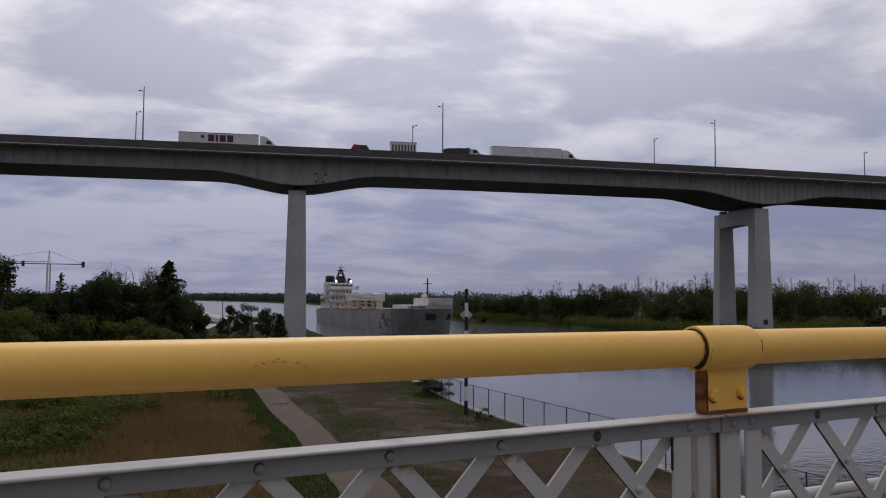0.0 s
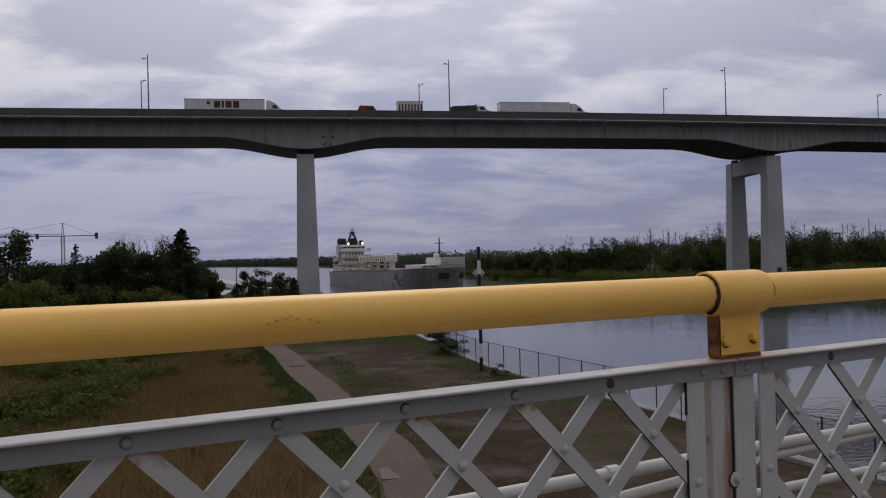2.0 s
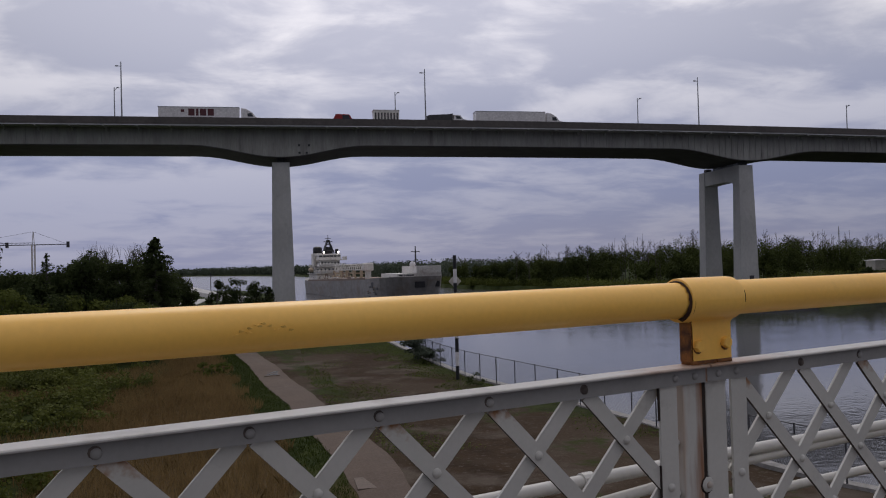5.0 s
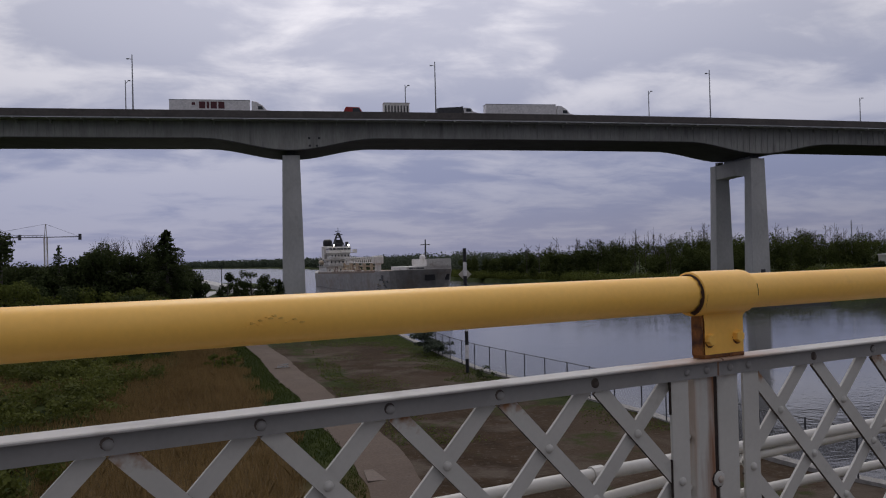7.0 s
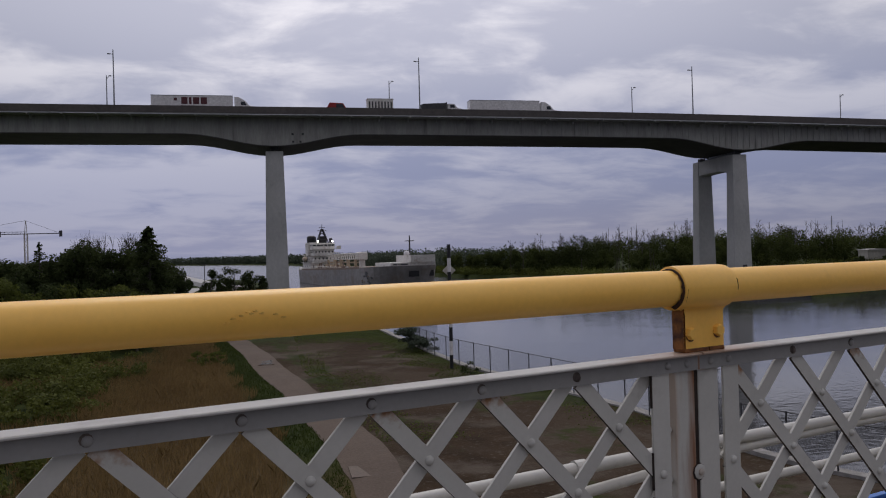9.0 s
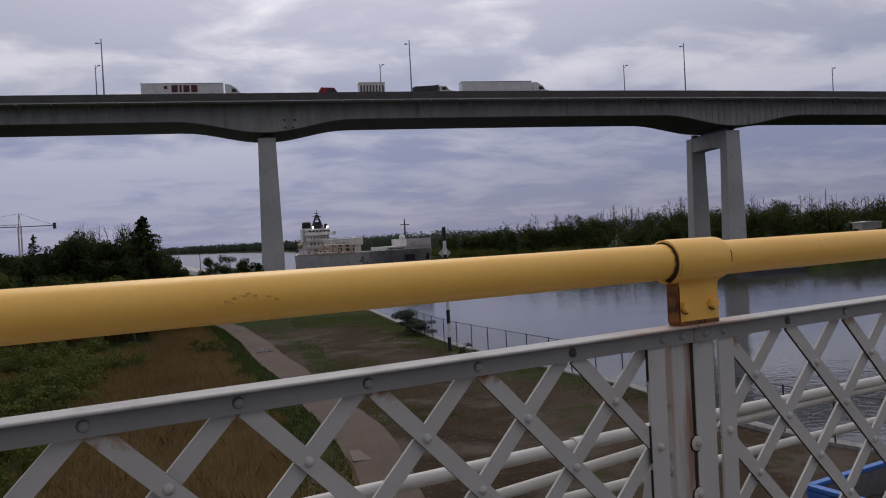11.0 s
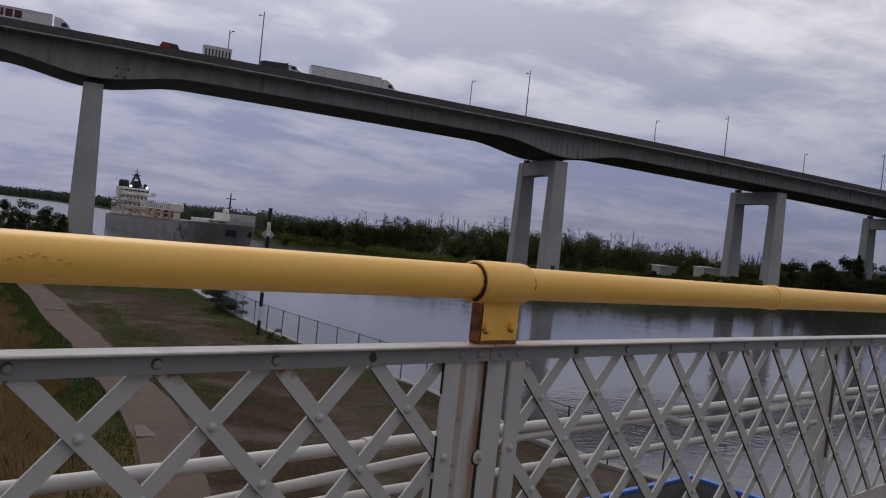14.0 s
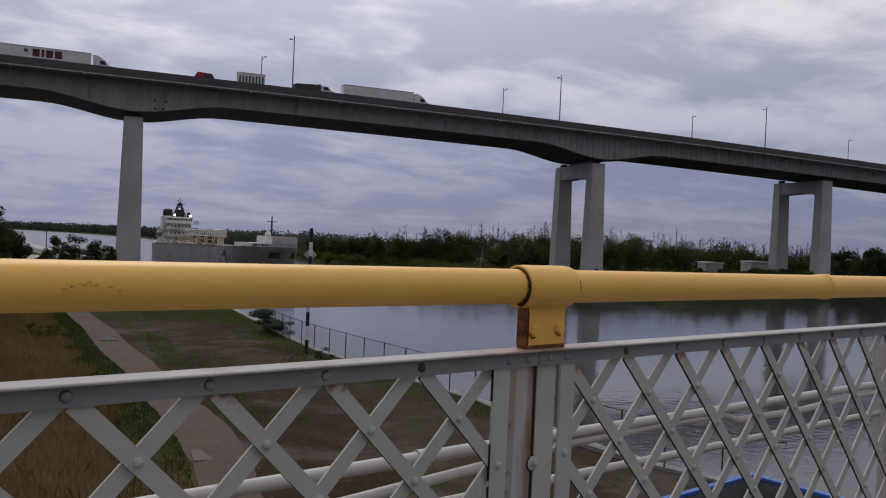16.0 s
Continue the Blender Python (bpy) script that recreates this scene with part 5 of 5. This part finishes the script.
def leafy_tree(x, y, h, wide, leaf, label, leaves=2200, size=0.34, bare=0.0, lobes=11):
    """A tapered trunk with limbs and a crown of leaf clumps round the limbs' ends."""
    z = float(ground_height(np.array(x), np.array(y)))
    root = empty("tree", Matrix.Translation((x, y, z - 0.05)), label, "tree")
    bm = Wood()
    bend = rng.normal(0, 0.03 * h, 2)
    mid_ = Vector((bend[0], bend[1], h * 0.45))
    top = Vector((bend[0] * 1.5, bend[1] * 1.3, h * 0.93))
    stalk(bm, (0, 0, 0), mid_, 0.028 * h, 0.018 * h)
    stalk(bm, mid_, top, 0.018 * h, 0.003 * h)
    ends = []
    for k in range(lobes):
        f = rng.uniform(0.22, 0.95)
        a = rng.uniform(0, 2 * math.pi)
        reach = wide * rng.uniform(0.45, 1.0) * (1.0 - 0.55 * abs(f - 0.5))
        b0 = Vector((0, 0, 0)).lerp(top, max(0.15, f - 0.18))
        e = Vector((math.cos(a) * reach, math.sin(a) * reach, h * f))
        stalk(bm, b0, e, 0.009 * h, 0.002 * h)
        ends.append(e)
        for _ in range(2):
            d = Vector(rng.normal(0, 1, 3)).normalized() * wide * 0.35
            d.z = abs(d.z) + 0.3
            stalk(bm, e * 0.9 + b0 * 0.1, e + d, 0.004 * h, 0.0012 * h)
    for _ in range(int(bare)):
        e = Vector((rng.normal(0, wide * 0.35), rng.normal(0, wide * 0.35), h * rng.uniform(0.86, 1.0)))
        stalk(bm, e * 0.8, e, 0.003 * h, 0.0016 * h)
        for _ in range(5):
            d = Vector(rng.normal(0, 0.4, 3))
            d.z = abs(d.z) + 0.25
            stalk(bm, e * rng.uniform(0.9, 1.0), e + d, 0.0018 * h, 0.0008 * h)
    grown("trunk", bm, root)
    ends.append(top * 0.97)
    per = max(1, leaves // len(ends))
    pts = [ball(per, e, (wide * rng.uniform(0.3, 0.5), wide * rng.uniform(0.3, 0.5), h * rng.uniform(0.09, 0.16)), 0.2) for e in ends]
    pts = np.concatenate(pts)
    pts[:, 2] = np.maximum(pts[:, 2], 0.25)
    v, f = cards(pts, size)
    raw("crown", v, f, leaf, root)
    return root


def conifer(x, y, h, wide, leaf, label, leaves=2600, size=0.32):
    z = float(ground_height(np.array(x), np.array(y)))
    root = empty("conifer", Matrix.Translation((x, y, z - 0.05)), label, "tree")
    bm = Wood()
    stalk(bm, (0, 0, 0), (0, 0, h), 0.02 * h, 0.002 * h)
    pts = []
    tiers = 100
    for k in range(tiers):
        f = (k + rng.uniform(0, 1)) / tiers
        reach = wide * (1 - f) ** 0.68 * rng.uniform(0.7, 1.2) + 0.06
        for j in range(2):
            a = rng.uniform(0, 2 * math.pi)
            e = Vector((math.cos(a) * reach, math.sin(a) * reach, h * (0.08 + 0.92 * f) - 0.12 * reach))
            stalk(bm, (0, 0, h * (0.08 + 0.92 * f)), e, 0.03, 0.008)
            n = max(3, int(leaves / tiers / 2 * (1.6 - 1.1 * f)))
            t = rng.uniform(0.25, 1.0, (n, 1))
            leaf_at = np.array((0, 0, h * (0.08 + 0.92 * f))) * (1 - t) + np.array(e) * t + rng.normal(0, 0.05 + 0.17 * reach / wide, (n, 3))
            pts.append(np.hstack([leaf_at, np.tile((math.cos(a), math.sin(a), 0.2), (n, 1))]))
    grown("trunk", bm, root)
    v, f = cards(np.concatenate(pts), size)
    raw("crown", v, f, leaf, root)
    return root


DK = "dark leafy tree in a thicket"
leafy_tree(-30.3, 92, 12.4, 3.0, leaf_dark, "tall dark tree with gaps in its crown", 3200, 0.32, lobes=14)
conifer(-24.8, 95, 11.0, 2.6, leaf_dark, "small ragged dark conifer", 2200, 0.22)
conifer(-12.75, 90, 12.2, 4.5, leaf_dark, "pointed dark green fir tree", 18000, 0.22)
for x, y, h, w in ((-28, 100, 8.6, 3.0), (-25.5, 93, 8.2, 3.0), (-23.5, 99, 9.2, 3.2), (-21.0, 94, 9.8, 3.2), (-18.8, 97, 10.3, 3.0), (-16.6, 93, 9.8, 2.8), (-15.4, 98, 9.6, 2.6), (-34.5, 98, 9.0, 3.0), (-38, 95, 9.5, 3.4), (-42, 99, 9.0, 3.4), (-46, 96, 9.2, 3.4), (-50, 101, 9.0, 3.5), (-30.5, 99, 8.8, 3.2), (-27, 96, 9.0, 3.0), (-20, 91, 10.0, 3.0), (-12.5, 99, 8.4, 2.6)):
    leafy_tree(x, y, h, w, leaf_dark, DK, 7500, 0.27, lobes=17)
leafy_tree(-20.4, 101, 11.2, 2.4, leaf_dark, "thin-crowned tree with bare top twigs", 900, 0.24, bare=30)
leafy_tree(-16.4, 101, 11.3, 2.2, leaf_dark, "thin-crowned tree with bare top twigs", 900, 0.24, bare=30)
SH = "rounded green shrub at the edge of the thicket"
for k in range(20):
    x = -45 + 1.72 * k + rng.uniform(-0.6, 0.6)
    y = rng.uniform(76, 88)
    leafy_tree(x, y, np.interp(x, [-44, -27, -20, -12], [8.4, 7.8, 6.6, 5.9]) * rng.uniform(0.88, 1.05), 2.5, leaf_mid if k % 3 else leaf_dark, SH, 4800, 0.25, lobes=16)
for x, y, h, w in ((-9.6, 90, 4.0, 1.8), (-8.2, 96, 2.8, 1.6)):
    leafy_tree(x, y, h, w, leaf_mid, SH, 2200, 0.24, lobes=10)
for x, y, h, w in ((-16.8, 160, 6.2, 1.9), (-12.0, 162, 6.6, 2.2), (-10.2, 168, 5.6, 2.0), (-7.0, 158, 6.8, 2.6), (-4.4, 161, 6.2, 2.4), (-19.5, 172, 5.2, 2.0)):
    leafy_tree(x, y, h, w, leaf_dark, "small open-crowned tree by the water", 1700, 0.3, lobes=9)
conifer(-1.9, 160, 5.2, 1.9, leaf_dark, "low dark cedar at the foot of the pier", 1300, 0.4)
for k in range(22):
    x, y = rng.uniform(-26, -3), rng.uniform(112, 150)
    leafy_tree(x, y, rng.uniform(1.6, 3.0), 1.5, leaf_dark if k % 2 else leaf_mid, "low bush on the grass beyond the thicket", 600, 0.26, lobes=7)
for dx_, dy_ in ((0, 0), (0.9, 1.2), (-0.8, 2.0)):
    leafy_tree(-5.46 + dx_, 66.93 + dy_, 1.1, 0.8, leaf_mid, "bright green weed clump in the dry grass", 420, 0.16, lobes=7)
leafy_tree(12.1, 71.8, 2.0, 1.5, leaf_far, "grey-green bush at the canal's edge", 2400, 0.16, lobes=18)
leafy_tree(12.6, 69.2, 1.3, 1.3, leaf_far, "grey-green bush at the canal's edge", 1500, 0.15, lobes=14)
leafy_tree(13.4, 55.2, 1.0, 0.7, leaf_dark, "small weed bush by the fence", 220, 0.14, lobes=6)
leafy_tree(23.2, 22.6, 1.7, 1.2, leaf_mid, "leafy bush beside the container", 600, 0.16, lobes=8)
leafy_tree(21.9, 24.6, 1.4, 1.1, leaf_mid, "leafy bush beside the container", 500, 0.16, lobes=8)


def path_mid(y):
    return np.interp(y, [p[0] for p in PATH_LINE], [p[1] for p in PATH_LINE])


def blades(name, x, y, tall, wide, mat, label, category):
    """Grass: one thin bent blade at each place."""
    n = len(x)
    z = ground_height(x, y) - 0.02
    a = rng.uniform(0, 2 * math.pi, n)
    h = tall * rng.uniform(0.5, 1.25, n)
    w = wide * rng.uniform(0.7, 1.3, n)
    lean = rng.normal(0, 0.28, (n, 2)) * h[:, None]
    base = np.stack([x, y, z], 1)
    side = np.stack([np.cos(a) * w, np.sin(a) * w, 0 * a], 1)
    mid_ = base + np.stack([lean[:, 0] * 0.4, lean[:, 1] * 0.4, h * 0.6], 1)
    tip = base + np.stack([lean[:, 0], lean[:, 1], h], 1)
    v = np.stack([base - side, base + side, mid_ + side * 0.7, tip, mid_ - side * 0.7], 1).reshape(-1, 3)
    f = np.arange(5 * n).reshape(-1, 5)
    return tagged(raw(name, v, f, mat), label, category, kind="stuff")


def spread(n, x0, x1, y0, y1, keep):
    x, y = rng.uniform(x0, x1, n), rng.uniform(y0, y1, n)
    m = keep(x, y)
    return x[m], y[m]


def patchy(x, y, s):
    return np.sin(x * s + 1.7 * np.sin(y * s * 0.6)) + np.sin(y * s * 0.8 + 1.3 * np.sin(x * s * 1.1 + 2))


x, y = spread(150000, -13, 4, 17, 95, lambda x, y: (x < path_mid(y) - 3.1 + 0.5 * np.sin(y)) & (x > -10.5 + 1.6 * np.sin(y * 0.2)) & (rng.uniform(0, 1, len(x)) < 0.75))
blades("dry_grass", x, y, 0.55, 0.010, dry_grass, "tall dry brown grass beside the path", "grass")
x, y = spread(130000, -9, 4, 17, 95, lambda x, y: (x < path_mid(y) - 1.15) & (x > path_mid(y) - 3.35 - 0.35 * np.sin(y * 0.7)) & (patchy(x, y, 0.9) + rng.normal(0, 0.5, len(x)) > np.where(y < 36, -0.3, -9.0)))
blades("green_verge", x, y, 0.15, 0.014, grass, "green grass verge along the path", "grass")
x, y = spread(110000, 2, 22, 18, 92, lambda x, y: (x > path_mid(y) + 1.3) & (x < bank(LEFT_BANK, y) - 0.3) & (((patchy(x, y, 0.5) + rng.normal(0, 0.55, len(x)) > 1.1) & (y > 36)) | ((np.abs(x - path_mid(y) - 3.2 - 0.5 * np.sin(y * 0.5)) < 0.8) & (y > 42)) | ((x > bank(LEFT_BANK, y) - 3.6 + np.sin(y)) & (y > 46)) | (y > 82 + 2 * np.sin(x))))
v, f = cards(np.stack([x, y, ground_height(x, y) + 0.035, 0 * x, 0 * x, 0 * x + 0.9], 1), 0.13, 0.45)
tagged(raw("grass_tufts", v, f, tuft_grass), "thin green grass on bare dirt", "grass", kind="stuff")
# low shrubs over the field
px_, py_ = spread(900, -34, -8.5, 26, 76, lambda x, y: (x < -9.5 + 1.5 * np.sin(y * 0.2)) & (patchy(x, y, 0.33) > -0.5))
pts = np.concatenate([ball(150, (a, b, 1.5 + h * 0.5), (w, w, h * 0.6), 0.3) for a, b, h, w in zip(px_, py_, rng.uniform(0.5, 1.6, len(px_)), rng.uniform(0.5, 1.0, len(px_)))])
pts[:, 2] = np.maximum(pts[:, 2], 1.52)
v, f = cards(pts, 0.19)
tagged(raw("low_shrubs", v, f, leaf_low), "field of low green shrubs and weeds", "shrubs", kind="stuff")
x, y = spread(60000, -34, -8, 24, 90, lambda x, y: patchy(x, y, 0.33) < 0.3)
blades("field_grass", x, y, 0.5, 0.015, dry_grass, "dry grass among the shrubs", "grass")

# woods on the far bank
trees = []
for k in range(600):
    x = rng.uniform(76, 420)
    front = np.interp(x, [70, 76, 92, 110, 200, 300, 420], [318, 305, 262, 226, 222, 224, 240])
    y = front + rng.gamma(2.0, 14.0)
    deep = (y - front)
    hmax = np.interp(x, [76, 90, 110, 140, 200, 240, 320, 420], [9.0, 10.5, 12.8, 14.4, 13.4, 11.6, 13, 14])
    h = hmax * np.clip(0.35 + deep / 34, 0.35, 1.0) * rng.uniform(0.8, 1.08) * (0.95 + 0.09 * math.sin(x * 0.21) + 0.06 * math.sin(x * 0.53 + 1))
    trees.append((x, y, h))
P, BR = [], Wood()
for x, y, h in trees:
    for _ in range(4):
        w = h * rng.uniform(0.12, 0.24)
        c = (x + rng.normal(0, h * 0.14), y + rng.normal(0, h * 0.14), 2.0 + h * rng.uniform(0.25, 0.88))
        P.append(ball(150, c, (w, w, w * 1.05), 0.35))
    P.append(ball(40, (x, y, 2.0 + h * 0.18), (h * 0.28, h * 0.28, h * 0.2), 0.3))
P = np.concatenate(P)
P[:, 2] = np.maximum(P[:, 2], 1.8)
v, f = cards(P, 0.48)
tagged(raw("bank_woods", v, f, leaf_wood), "dense dark green woods along the far bank", "woods", kind="stuff")
for k in range(310):
    x = 92 + (k // 5) * 3.85 + rng.normal(0, 2.6)
    y = np.interp(x, [92, 110, 200, 330], [290, 258, 250, 262]) + rng.uniform(-6, 25)
    h = np.interp(x, [92, 140, 200, 330], [13.0, 16.6, 15.0, 13.8]) * (0.92 + 0.10 * math.sin(k // 5 * 2.3)) * rng.uniform(0.82, 1.10)
    top = np.array((x + rng.normal(0, 0.5), y, 2 + h))
    stalk(BR, (x, y, 2), top, 0.13, 0.035)
    spread_ = rng.uniform(0.5, 1.3)
    for _ in range(9):
        f0 = rng.uniform(0.5, 0.93)
        p0 = np.array((x, y, 2.0)) * (1 - f0) + top * f0
        p1 = p0 + np.array((rng.normal(0, spread_), rng.normal(0, 0.7), rng.uniform(0.5, 1.6)))
        stalk(BR, p0, p1, 0.055, 0.03)
        for _ in range(2):
            stalk(BR, p0 * 0.4 + p1 * 0.6, p1 + np.array((rng.normal(0, 0.4), rng.normal(0, 0.3), rng.uniform(0.1, 0.7))), 0.034, 0.018)
tagged(grown("bare_trees", BR), "bare grey treetops above the woods", "trees", kind="stuff")
# undergrowth between the bank and the woods
P = []
for k in range(1300):
    if k % 3:
        y = rng.uniform(138, 480)
        x = float(bank(RIGHT_BANK, y)) + rng.gamma(1.6, 2.6) + 0.6
    else:
        x = rng.uniform(107, 340)
        y = float(basin(x)) + rng.gamma(1.6, 2.6) + 0.6
    h = rng.uniform(1.2, 4.0)
    if abs(y - 183) < 12 and abs(x - 109.9) < 6:
        continue
    P.append(ball(110, (x, y, 1.2 + h * 0.42), (h * 0.7, h * 0.7, h * 0.55), 0.35))
for k in range(1500):
    x = rng.uniform(90, 340)
    y = rng.uniform(137, 228)
    if x < bank(RIGHT_BANK, y) + 2 or y < basin(x) + 2 or abs(y - 182) < 12 and min(abs(x - p) for p in PIERS) < 5:
        continue
    h = rng.uniform(0.6, 2.6) + (1.5 if x > 150 else 0)
    P.append(ball(70, (x, y, 1.8 + h * 0.4), (h * 0.9, h * 0.9, h * 0.6), 0.3))
P = np.concatenate(P)
P[:, 2] = np.maximum(P[:, 2], 1.6)
v, f = cards(P, 0.4)
tagged(raw("bank_scrub", v, f, leaf_mid), "low green scrub on the far bank", "shrubs", kind="stuff")
for k in range(26):
    x = rng.uniform(118, 180)
    y = float(basin(x)) + rng.uniform(3, 12)
    if abs(x - 185.9) > 7:
        leafy_tree(x, y, rng.uniform(3.2, 4.8), 2.6, leaf_dark if k % 2 else leaf_mid, "leafy tree at the water's edge on the far bank", 900, 0.5, lobes=10)
for k in range(16):
    leafy_tree(rng.uniform(168, 212), rng.uniform(202, 209), rng.uniform(2.8, 3.7), 2.4, leaf_dark if k % 2 else leaf_mid, "bushy tree in front of the far sheds", 900, 0.5, lobes=9)
for k in range(44):
    x = 176 + k * 3.4 + rng.uniform(-1.2, 1.2)
    y = float(basin(x)) + rng.uniform(1.5, 8)
    if min(abs(x - p) for p in PIERS) > 4 or y < 172:
        leafy_tree(x, y, rng.uniform(3.2, 4.6) if x < 202 else rng.uniform(7.0, 10.0), 3.4, leaf_dark, "dark bushy tree overhanging the water on the far bank", 1700, 0.5, lobes=14)
for x, y, h, w in ((216, 196, 11, 4.5), (224, 190, 13, 4.5), (232, 198, 12, 4.6), (241, 193, 14.5, 4.5), (250, 198, 13.5, 5), (262, 200, 14, 5), (272, 194, 13, 5)):
    leafy_tree(x, y, h, w, leaf_dark, "broad dark tree on the far bank", 1300, 0.8)
conifer(236, 186, 15.5, 4.2, leaf_dark, "dark conifer on the far bank", 2200, 0.8)

# distant shores
P, N = [], []
for k in range(900):
    y = rng.uniform(330, 2060)
    x = float(bank(RIGHT_BANK, y)) + 4 + rng.gamma(2.0, 18.0)
    h = rng.uniform(6, 11) + y * 0.0035
    w = h * 0.5
    (N if y < 1000 else P).append(ball(170 if y < 1000 else 38, (x, y, 1.6 + h * 0.45), (w, w, h * 0.55), 0.3))
for k in range(700):
    x = rng.uniform(-1500, -240)
    y = np.interp(x, [-1500, -700, -260], [2085, 2055, 1960]) + rng.gamma(2.0, 14.0)
    h = rng.uniform(9, 20)
    P.append(ball(30, (x, y, 1.6 + h * 0.4), (h * 0.6, h * 0.6, h * 0.55), 0.3))
P = np.concatenate(P)
P[:, 2] = np.maximum(P[:, 2], 1.0)
# distance haze comes from the leaf colour here and on the shore woods
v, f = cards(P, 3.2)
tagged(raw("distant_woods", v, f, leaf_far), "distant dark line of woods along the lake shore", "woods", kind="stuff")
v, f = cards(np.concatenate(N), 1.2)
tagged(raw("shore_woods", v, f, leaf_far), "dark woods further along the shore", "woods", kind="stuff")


# ---- far things ----
def tower_crane(x, y, jib, counter, top, at):
    root = empty("tower_crane", Matrix.Translation((x, y, 1.4)), "distant pale lattice tower crane with a dark jib", "crane")
    bm = bmesh.new()
    for sx in (-1, 1):
        for sy in (-1, 1):
            tube(bm, (sx * 1.1, sy * 1.1, 0), (sx * 1.1, sy * 1.1, at), 0.28, 4)
    for k in range(int(at / 2.4)):
        z = k * 2.4
        s = 1 if k % 2 else -1
        tube(bm, (-1.1 * s, -1.1, z), (1.1 * s, -1.1, z + 2.4), 0.16, 4)
        tube(bm, (-1.1, -1.1 * s, z), (-1.1, 1.1 * s, z + 2.4), 0.16, 4)
    part("mast", bm, tan_wall, root)
    bm = bmesh.new()
    tube(bm, (-0.9, 0, at), (0, 0, top), 0.25, 4)
    tube(bm, (0.9, 0, at), (0.2, 0, top), 0.25, 4)
    part("tower_head", bm, tan_wall, root)
    bm = bmesh.new()
    tube(bm, (-jib, 0, at), (counter, 0, at), 0.35, 4)
    tube(bm, (-jib, 0, at + 1.5), (0, 0, at + 1.7), 0.18, 4)
    for k in range(int(jib / 3)):
        tube(bm, (-k * 3, 0, at + 1.6), (-k * 3 - 1.5, 0, at), 0.12, 4)
    part("jib", bm, dark_steel, root)
    bm = bmesh.new()
    box(bm, counter - 2.0, counter, -1, 1, at - 2.6, at + 2.2)
    part("counterweight", bm, dark_steel, root)
    bm = bmesh.new()
    tube(bm, (0, 0, top), (-jib * 0.7, 0, at + 1.5), 0.1, 4)
    tube(bm, (0, 0, top), (counter - 1, 0, at), 0.1, 4)
    part("tie_rod", bm, dark_steel, root)


tower_crane(-192.5, 700, 75, 27, 44.2, 33.6)
tower_crane(-249, 760, 60, 20, 44.5, 36.0)

for x, y, h in ((-23.8, 196, 8.5), (-30, 240, 9.5), (-15.0, 188, 8.2)):
    root = empty("utility_pole", Matrix.Translation((x, y, 1.4)), "thin dark utility pole", "pole", "utility poles")
    bm = bmesh.new()
    tube(bm, (0, 0, 0), (0, 0, h), 0.12, 6, 0.08)
    part("shaft", bm, dark_steel, root)
    bm = bmesh.new()
    tube(bm, (-0.7, 0, h - 0.6), (0.7, 0, h - 0.6), 0.06, 5)
    part("crossarm", bm, dark_steel, root)
root = empty("radio_mast", Matrix.Translation((190, 246, 2.0)), "thin pale radio mast above the woods", "mast")
bm = bmesh.new()
tube(bm, (0, 0, 0), (0, 0, 17.5), 0.28, 5, 0.12)
for k in range(3):
    tube(bm, (-0.5, 0, 14 + k), (0.5, 0, 14 + k), 0.08, 4)
part("shaft", bm, steel, root)

# causeway with parked cars beyond the trees
bm = bmesh.new()
loft(bm, [[(x0 - 3.2, y0, 1.3), (x0 + 3.2, y0, 1.3), (x0 + 2.6, y0, 2.7), (x0 - 2.6, y0, 2.7)] for x0, y0 in ((-60, 480), (-47, 423), (-30, 325), (-17.6, 256), (-9.0, 222))])
tagged(part("causeway", bm, lot_mat), "pale concrete causeway by the lake", "causeway", kind="structure")
bm = bmesh.new()
box(bm, -44, -20.5, 196, 252, 1.3, 1.72)
tagged(part("parking_lot", bm, lot_mat), "pale gravel parking lot", "parking lot", kind="structure")
for x, y, m in ((-28.6, 244, dark_steel), (-26.6, 237, trailer_white), (-24.0, 228, dark_steel), (-31.5, 247, trailer_white)):
    root = empty("parked_car", Matrix.Translation((x, y, 1.7)), "%s sedan parked on pale gravel" % ("white" if m is trailer_white else "dark"), "car", "parked cars")
    bm = bmesh.new()
    prism(bm, [(-2.1, 0.35), (2.1, 0.35), (2.2, 0.8), (1.2, 0.95), (0.7, 1.45), (-1.2, 1.45), (-1.9, 0.95), (-2.2, 0.9)], -0.85, 0.85)
    part("body", bm, m, root)
    wheels(root, (-1.3, 1.3), (-0.75, 0.75))

# low pale buildings on the far bank
for x, y, w, d, h in ((198.4, 214, 8.6, 5, 6.3), (179.3, 214, 7.0, 4, 5.4)):
    root = empty("shed", Matrix.Translation((x, y, 2.2)), "small pale shed with a low roof on the far bank", "building", "far sheds")
    bm = bmesh.new()
    box(bm, -w / 2, w / 2, -d / 2, d / 2, -0.6, h)
    part("wall", bm, tan_wall, root)
    bm = bmesh.new()
    prism(bm, [(-w / 2 - 0.3, h), (w / 2 + 0.3, h), (w / 2 + 0.3, h + 0.2), (0, h + 0.35), (-w / 2 - 0.3, h + 0.2)], -d / 2 - 0.3, d / 2 + 0.3)
    part("roof", bm, ship_white, root)
    bm = bmesh.new()
    box(bm, -w * 0.2, w * 0.1, -d / 2 - 0.05, -d / 2 + 0.02, 0.2, 1.4)
    part("door", bm, dark_steel, root)

# low concrete apron at the foot of the pier in the canal
bm = bmesh.new()
box(bm, 87.5, 106, 134.2, 139.5, -1.2, 0.75, 0.05)
tagged(part("pier_apron", bm, dark_steel), "low dark timber and concrete apron at the water's edge", "quay", kind="structure")
